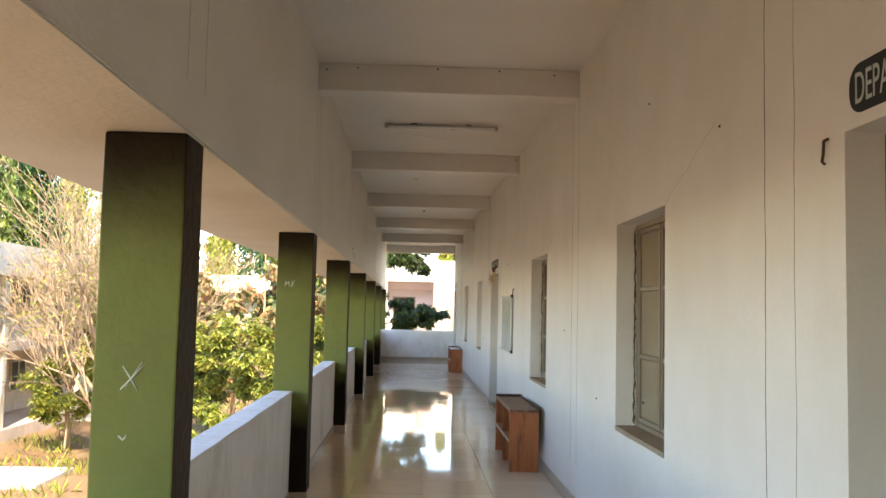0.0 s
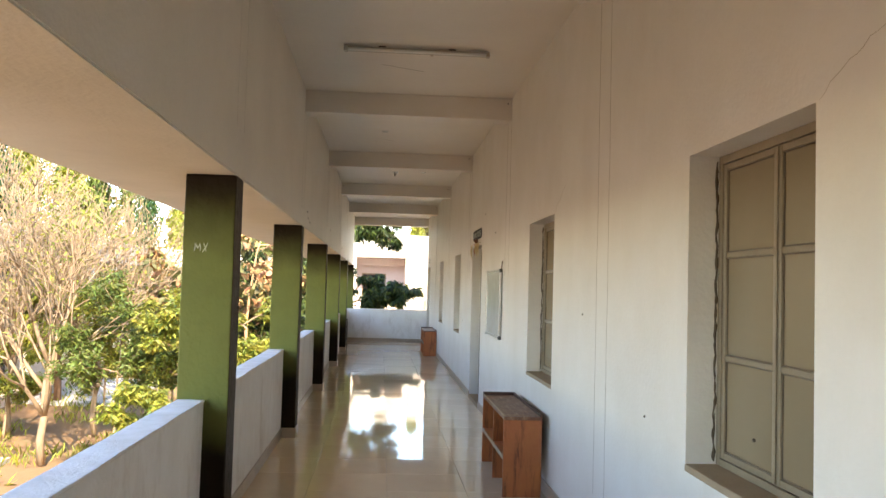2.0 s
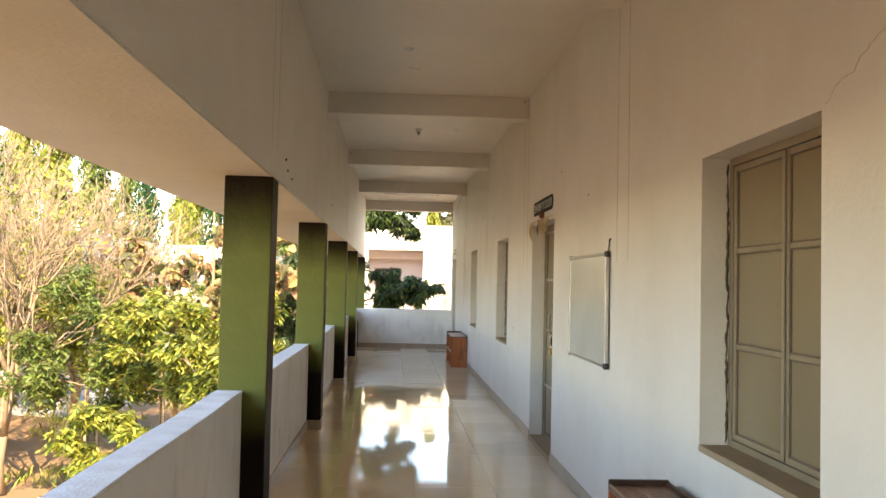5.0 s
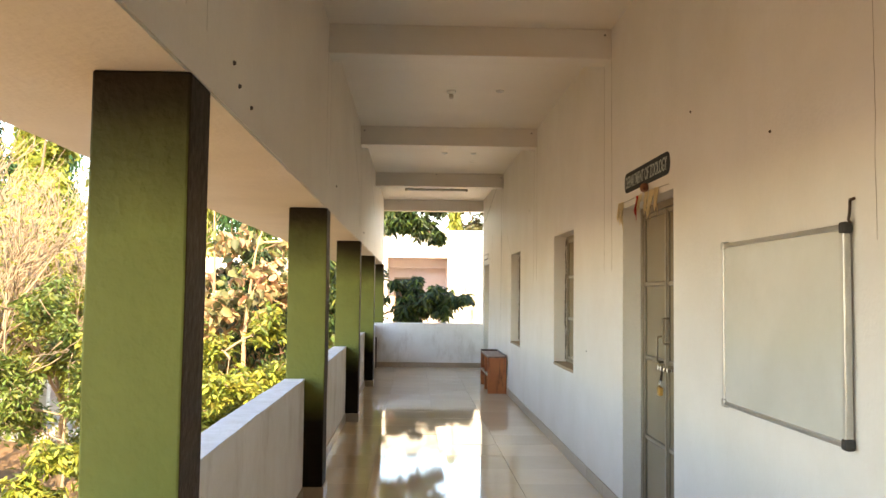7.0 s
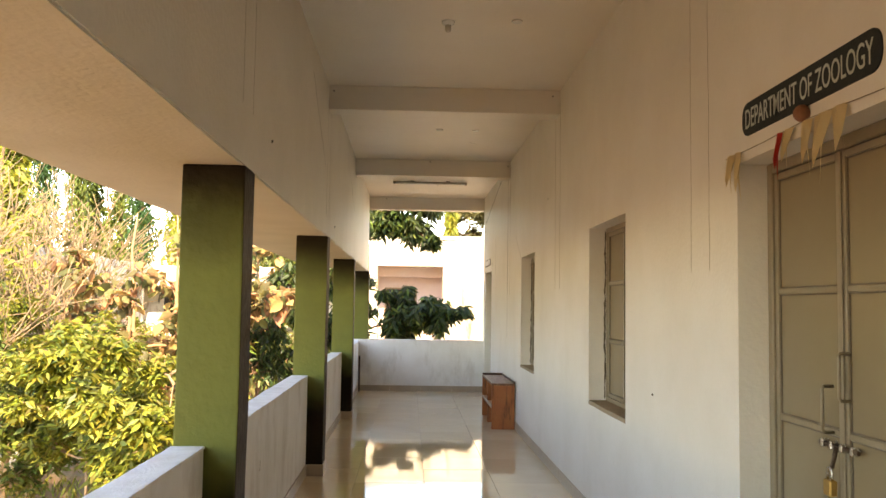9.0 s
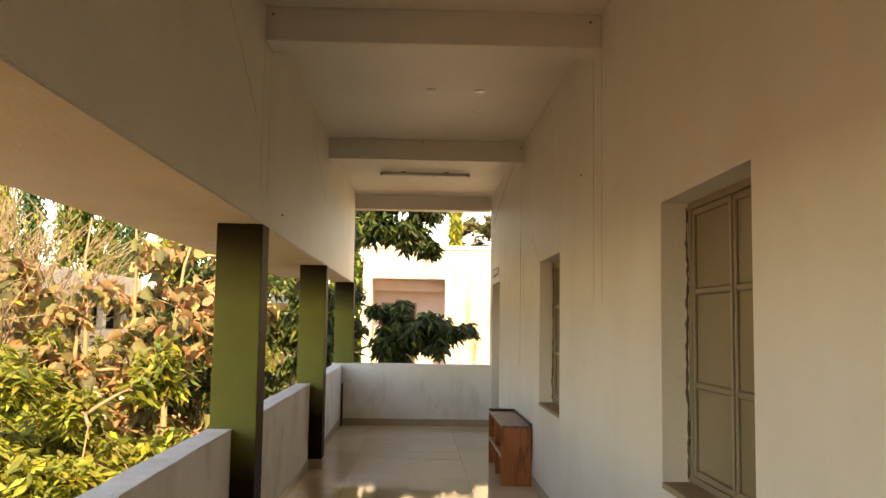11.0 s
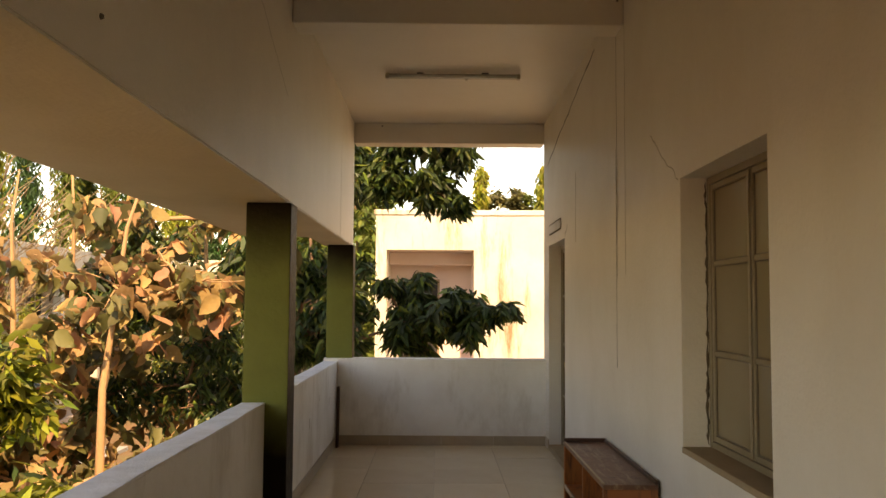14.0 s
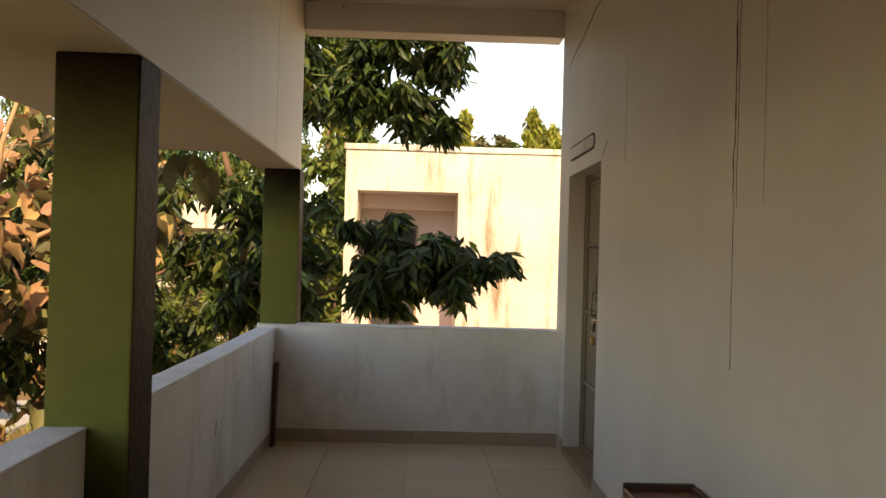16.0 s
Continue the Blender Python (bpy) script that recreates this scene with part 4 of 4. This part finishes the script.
def bare_tree(name, label, base, height, spread, seed, leaves=0, levels=5, trunk=0.16):
    """A many-branched pale tree nearly without leaves."""
    rg = np.random.default_rng(seed)
    e = thing(name, label, "tree", at=base)
    bm = bmesh.new()
    ends = []

    def grow(p, d, length, r, lev):
        q = p + d * length
        pts = limb_points(p, q, rg, 0.045, 4)
        tube_bm(pts, [r * (1 - 0.4 * i / 4) for i in range(5)], 7 if lev < 2 else 4, bm)
        if lev >= levels:
            ends.append(q)
            return
        for _ in range(5 if lev == 0 else 4 if lev < 3 else 3):
            nd = d + rg.normal(0, 1, 3) * spread * np.array((1, 1, 0.55)) + np.array((0, 0, 0.22))
            nd /= np.linalg.norm(nd)
            at = np.array(pts[rg.integers(2, 5)])
            grow(at, nd, length * rg.uniform(0.66, 0.92), max(0.011, r * 0.56), lev + 1)

    grow(np.zeros(3), np.array((0.03, 0.0, 1.0)), height * 0.26, trunk, 0)
    part("trunk", bm, BARK, e)
    if leaves:
        en = np.array(ends)
        pl = en[rg.integers(0, len(en), leaves)] + rg.normal(0, 0.22, (leaves, 3))
        part("crown", leaf_mesh("crown", pl, 0.13, 0.45, 0.4, seed, "diamond"), LEAF_LIT, e, "sparse yellow-green leaves")
    return e


def scatter(cx, cy, cz, rx, ry, rz, n, r, seed):
    """Clump places spread unevenly through an ellipsoid."""
    rg = np.random.default_rng(seed)
    out = []
    for _ in range(n):
        v = rg.normal(0, 1, 3)
        v *= rg.uniform(0.35, 1.0) ** 0.6 / np.linalg.norm(v)
        out.append((cx + v[0] * rx, cy + v[1] * ry, cz + v[2] * rz, r * rg.uniform(0.7, 1.3)))
    return out


# mango tree beyond the end parapet
mango = scatter(-1.2, 29.6, 3.75, 1.5, 0.9, 0.95, 26, 0.42, 3) + scatter(0.22, 29.4, 1.30, 0.72, 0.5, 0.44, 22, 0.30, 4) + scatter(-3.4, 29.8, 1.2, 1.7, 1.2, 1.9, 30, 0.55, 5)
mango += scatter(0.05, 29.2, 3.55, 0.62, 0.5, 0.62, 14, 0.34, 6) + scatter(-1.35, 29.5, 1.3, 0.75, 0.6, 1.2, 16, 0.42, 7)
mango += [(1.0, 28.9, 1.42, 0.2), (1.2, 28.8, 1.5, 0.15), (1.36, 28.8, 1.46, 0.11), (0.85, 28.9, 1.15, 0.24), (-0.4, 29.1, 1.8, 0.17), (0.1, 29.0, 1.92, 0.13), (0.62, 29.0, 1.62, 0.2), (0.62, 29.0, 2.95, 0.2), (0.7, 29.1, 3.9, 0.25)]
leafy_tree("mango_tree", "dark leafy mango tree close beyond the end parapet", (-2.6, 29.9, GROUND), (-1.4, 29.6, 2.2), 0.16, mango, MANGO_BARK, LEAF_MANGO, 0.225, 0.26, 200, 0.95, "lance", 11, (LEAF_MID, 0.2, "lighter young leaves"), clumpy=True)

# teak saplings with big dry leaves
for i, (bx, by, h, sd) in enumerate(((-4.9, 28.6, 7.2, 21), (-3.5, 27.6, 6.8, 22), (-5.9, 29.2, 7.0, 23), (-3.7, 30.5, 7.6, 24))):
    cl = scatter(bx, by, GROUND + h * 0.62, 1.5, 1.3, h * 0.38, 15, 0.58, sd)
    leafy_tree("teak_sapling", "slim teak sapling with large curled dry orange leaves", (bx, by, GROUND), (bx + 0.2, by, GROUND + h), 0.10, cl, TEAK_BARK, LEAF_DRY, 0.29, 0.62, 44, 0.8, "broad", sd, (LEAF_OLIVE, 0.5, "fading olive leaves"), "teak saplings")

# sunlit shrubs in the yard
shrubs = [(-4.7, 21.0, -0.9, 0.9), (-2.9, 21.8, 0.9, 1.3), (-6.6, 25.3, 1.0, 1.9), (-4.7, 23.6, 0.7, 1.2), (-7.6, 29.0, 1.2, 2.0), (-6.9, 32.5, 0.9, 1.9), (-4.8, 35.5, 1.4, 2.0), (-10.2, 35.5, 1.2, 2.3), (-12.2, 40.0, 1.4, 2.0), (-5.6, 41, 1.0, 2.0), (-9.0, 49, 0.7, 2.0), (-11.5, 30.0, -0.6, 1.5)]
for i, (x, y, z, r) in enumerate(shrubs):
    lit = i % 4 != 2
    cl = scatter(x, y, z - r * 0.55, r * 0.9, r * 0.9, r * 0.9, 20, r * 0.30, 40 + i)
    leafy_tree("shrub", "bushy yellow-green shrub in full sun" if lit else "bushy mid-green shrub in the yard", (x, y, GROUND), (x + 0.1, y, z - 0.4), 0.05, cl, BARK, LEAF_LIT if lit else LEAF_MID, 0.17, 0.34, 620 if y < 30 else 460, 0.5, "diamond", 60 + i, (LEAF_MID, 0.22, "darker leaves"), "yard shrubs", "shrub")

bare_tree("bare_tree", "pale bare many-branched tree in the yard", (-8.97, 26.5, GROUND), 10.5, 0.5, 5, 2000, 5, 0.12)
bare_tree("bare_tree", "pale bare many-branched tree in the yard", (-9.1, 31.2, GROUND), 10.5, 0.42, 8, 1100, 5, 0.10)
bare_tree("bare_tree", "slender pale bare tree in the yard", (-11.8, 31.0, GROUND), 10.5, 0.40, 9, 900, 5, 0.10)

# tall trees behind the buildings
def tall_tree(x, y, top, r, mat, seed, label, droop=0.8):
    cl = []
    rg = np.random.default_rng(seed)
    for i in range(16):
        t = i / 15
        rr = r * (1.0 - 0.75 * t)
        a = rg.uniform(0, 6.28)
        cl.append((x + math.cos(a) * rr * 0.5, y + math.sin(a) * rr * 0.5, -1 + (top + 1) * t, max(0.5, rr * 0.65)))
    leafy_tree("tall_tree", label, (x, y, GROUND), (x, y, top * 0.9), 0.16, cl, MANGO_BARK, mat, 0.30 + r * 0.06, 0.4, 420, droop, "diamond", seed, None, "trees behind the roofs")


for i, (x, y, top, r) in enumerate(((-2.5, 50, 9.5, 2.6), (-26, 50, 13, 3.6), (-25, 57, 13.5, 3.8), (-21, 70, 14, 4.0), (-15, 71, 13, 4.0), (-10, 71, 13.5, 4.0), (-6.0, 58, 11, 3.0), (-13.0, 38.5, 9.5, 2.2), (0.0, 66, 9.5, 2.4))):
    tall_tree(x, y, top, r, (LEAF_MID, LEAF_LIT, LEAF_DEEP)[i % 3], 100 + i, "tall drooping green tree standing behind the buildings")
for i, (x, y, z) in enumerate(((4.4, 72, 9.2), (7.0, 73, 9.6), (9.2, 72, 10.0), (12, 74, 9.5))):
    cl = scatter(x, y, z - 1.8, 1.9, 1.8, 1.8, 14, 0.8, 130 + i)
    leafy_tree("round_tree", "far rounded brownish-green tree crown above the roof", (x, y, GROUND), (x, y, z - 1), 0.2, cl, MANGO_BARK, LEAF_OLIVE if i == 0 else LEAF_MID, 0.4, 0.5, 220, 0.3, "diamond", 140 + i, None, "trees behind the roofs")


def mast_tree(x, y, top, r, mat, seed):
    """A narrow tree whose branches all hang: strands of long drooping leaves round a straight trunk."""
    rg = np.random.default_rng(seed)
    e = thing("mast_tree", "tall narrow tree with hanging green branches behind the buildings", "tree", "drooping trees behind the roofs", at=(x, y, GROUND))
    h = top - GROUND
    part("trunk", tube_bm([(0, 0, 0), (0.05, 0, h * 0.5), (0, 0.03, h * 0.97)], [0.2, 0.13, 0.03], 8), MANGO_BARK, e)
    pl = []
    for _ in range(int(26 * h)):
        t = rg.uniform(0.12, 1.0)
        out = r * (0.35 + 0.65 * min(1.0, (1 - t) * 3.0)) * rg.uniform(0.45, 1.1)
        a = rg.uniform(0, 6.283)
        hang = rg.uniform(0.5, 1.5) * min(1.0, 0.3 + r * 0.6)
        k = 14
        u = np.linspace(0, 1, k)
        p = np.stack([math.cos(a) * out * np.sqrt(u), math.sin(a) * out * np.sqrt(u), t * h + 0.15 - hang * u ** 1.6], 1)
        pl.append(p + rg.normal(0, 0.09, (k, 3)))
    part("crown", leaf_mesh("crown", np.concatenate(pl), 0.42, 0.30, 1.5, seed, "diamond"), mat, e)


rows = [(2.4, 58, 8.1, 0.5), (5.5, 58, 8.3, 0.75), (6.5, 58.5, 7.7, 0.6), (9.0, 60, 8.6, 0.9)]
rg = np.random.default_rng(77)
rows += [(-31 + 2.05 * i + rg.uniform(-0.5, 0.5), 66 + rg.uniform(-3, 3), rg.uniform(11.5, 16.5), rg.uniform(1.0, 1.5)) for i in range(14)]
rows += [(-25.5 + rg.uniform(-0.6, 0.6), 50 + 3.2 * i, rg.uniform(10.5, 14.5), rg.uniform(1.0, 1.5)) for i in range(5)]
for i, (x, y, top, r) in enumerate(rows):
    mast_tree(x, y, top, r, LEAF_LIT if i < 4 else (LEAF_MID, LEAF_DEEP, LEAF_LIT, LEAF_DEEP, LEAF_MID)[i % 5], 300 + i)

# withered creeper leaves hanging under the end of the sun shade
cr = thing("hanging_twig", "withered twig with dark curled leaves under the sun shade", "twig", at=(-1.15, 25.2, 2.14))
part("stem", tube_bm([(0, 0, 0), (0.05, 0.02, -0.06), (0.1, 0.0, -0.16)], 0.004, 5), MANGO_BARK, cr)
part("leaves", leaf_mesh("leaves", np.array([(0.03, 0.0, -0.03), (0.06, 0.02, -0.06), (0.08, 0.0, -0.10), (0.1, 0.0, -0.15), (-0.12, 0.0, -0.02), (0.0, 0.03, -0.01)]), 0.26, 0.6, 1.5, 77, "broad"), LEAF_OLIVE, cr)

# grass and weeds on the ground
rg = np.random.default_rng(5)
gx = np.stack([rg.uniform(-14, -2.5, 9000), rg.uniform(12, 45, 9000), np.full(9000, GROUND - 0.03)], 1)
keep = np.array([noise.noise(Vector((a * 0.45, b * 0.45, 3))) > 0.02 for a, b, c in gx])
weeds = part("weeds", leaf_mesh("weeds", gx[keep], 0.35, 0.14, -1.2, 6, "diamond", 0.7), LEAF_LIT)
tagged(weeds, "dry yellow-green grass and weeds", "grass", kind="stuff")

# ---- floor tiles and skirting ----
TS, J = 0.60, 0.002
tile_me = {}
xs = [PX, -0.29, 0.31, 0.91, WX]
ys = []
y = 26.14 - TS * 51
while y < 26.28:
    ys.append(y)
    y += TS
ys.append(26.28)
fl = bpy.data.objects["floor"]
for j in range(len(ys) - 1):
    for i in range(len(xs) - 1):
        w, d = xs[i + 1] - xs[i] - J, ys[j + 1] - ys[j] - J
        key = (round(w, 3), round(d, 3))
        if key not in tile_me:
            bm = boxes((0, w, 0, d, -0.008, 0.0), bevel=0.0012)
            tile_me[key] = bpy.data.meshes.new("tile")
            bm.to_mesh(tile_me[key])
            bm.free()
            tile_me[key].materials.append(TILE)
        t = new("tile", tile_me[key])
        t.location = (xs[i] + J / 2, ys[j] + J / 2, random.uniform(-0.0003, 0.0003))
        t.rotation_euler = (random.gauss(0, 0.0016), random.gauss(0, 0.0016), 0)
        t.parent = fl
sk = structure(part("baseboard", boxes((WX - 0.002, WX, Y0, Y0 + 0.01, 0, 0.1)), SKIRT), "row of beige-brown skirting tiles", "skirting")
sk_me = {}


def skirt_run(x0, y0, x1, y1):
    L = math.hypot(x1 - x0, y1 - y0)
    n = max(1, round(L / 0.6))
    w = L / n
    key = round(w, 3)
    if key not in sk_me:
        bm = boxes((0.001, w - 0.001, 0, 0.011, 0, 0.10), bevel=0.0025)
        sk_me[key] = bpy.data.meshes.new("skirting_tile")
        bm.to_mesh(sk_me[key])
        bm.free()
        sk_me[key].materials.append(SKIRT)
    ux, uy = (x1 - x0) / L, (y1 - y0) / L
    for i in range(n):
        o = new("skirting_tile", sk_me[key])
        o.parent = sk
        o.location = (x0 + ux * w * i, y0 + uy * w * i, 0.0)
        o.rotation_euler = (0, 0, math.atan2(uy, ux))


y = Y0
for a, b in DOORS:
    skirt_run(WX, y, WX, a)
    y = b
skirt_run(WX, y, WX, 26.28)
for i, y in enumerate([Y0 - 0.26] + col_y):
    a = y + 0.255
    b = col_y[i] - 0.015 if i < len(col_y) else 26.27
    if b - a > 0.3:
        skirt_run(PX, b, PX, a)
skirt_run(WX - 0.012, 26.28, PX + 0.012, 26.28)
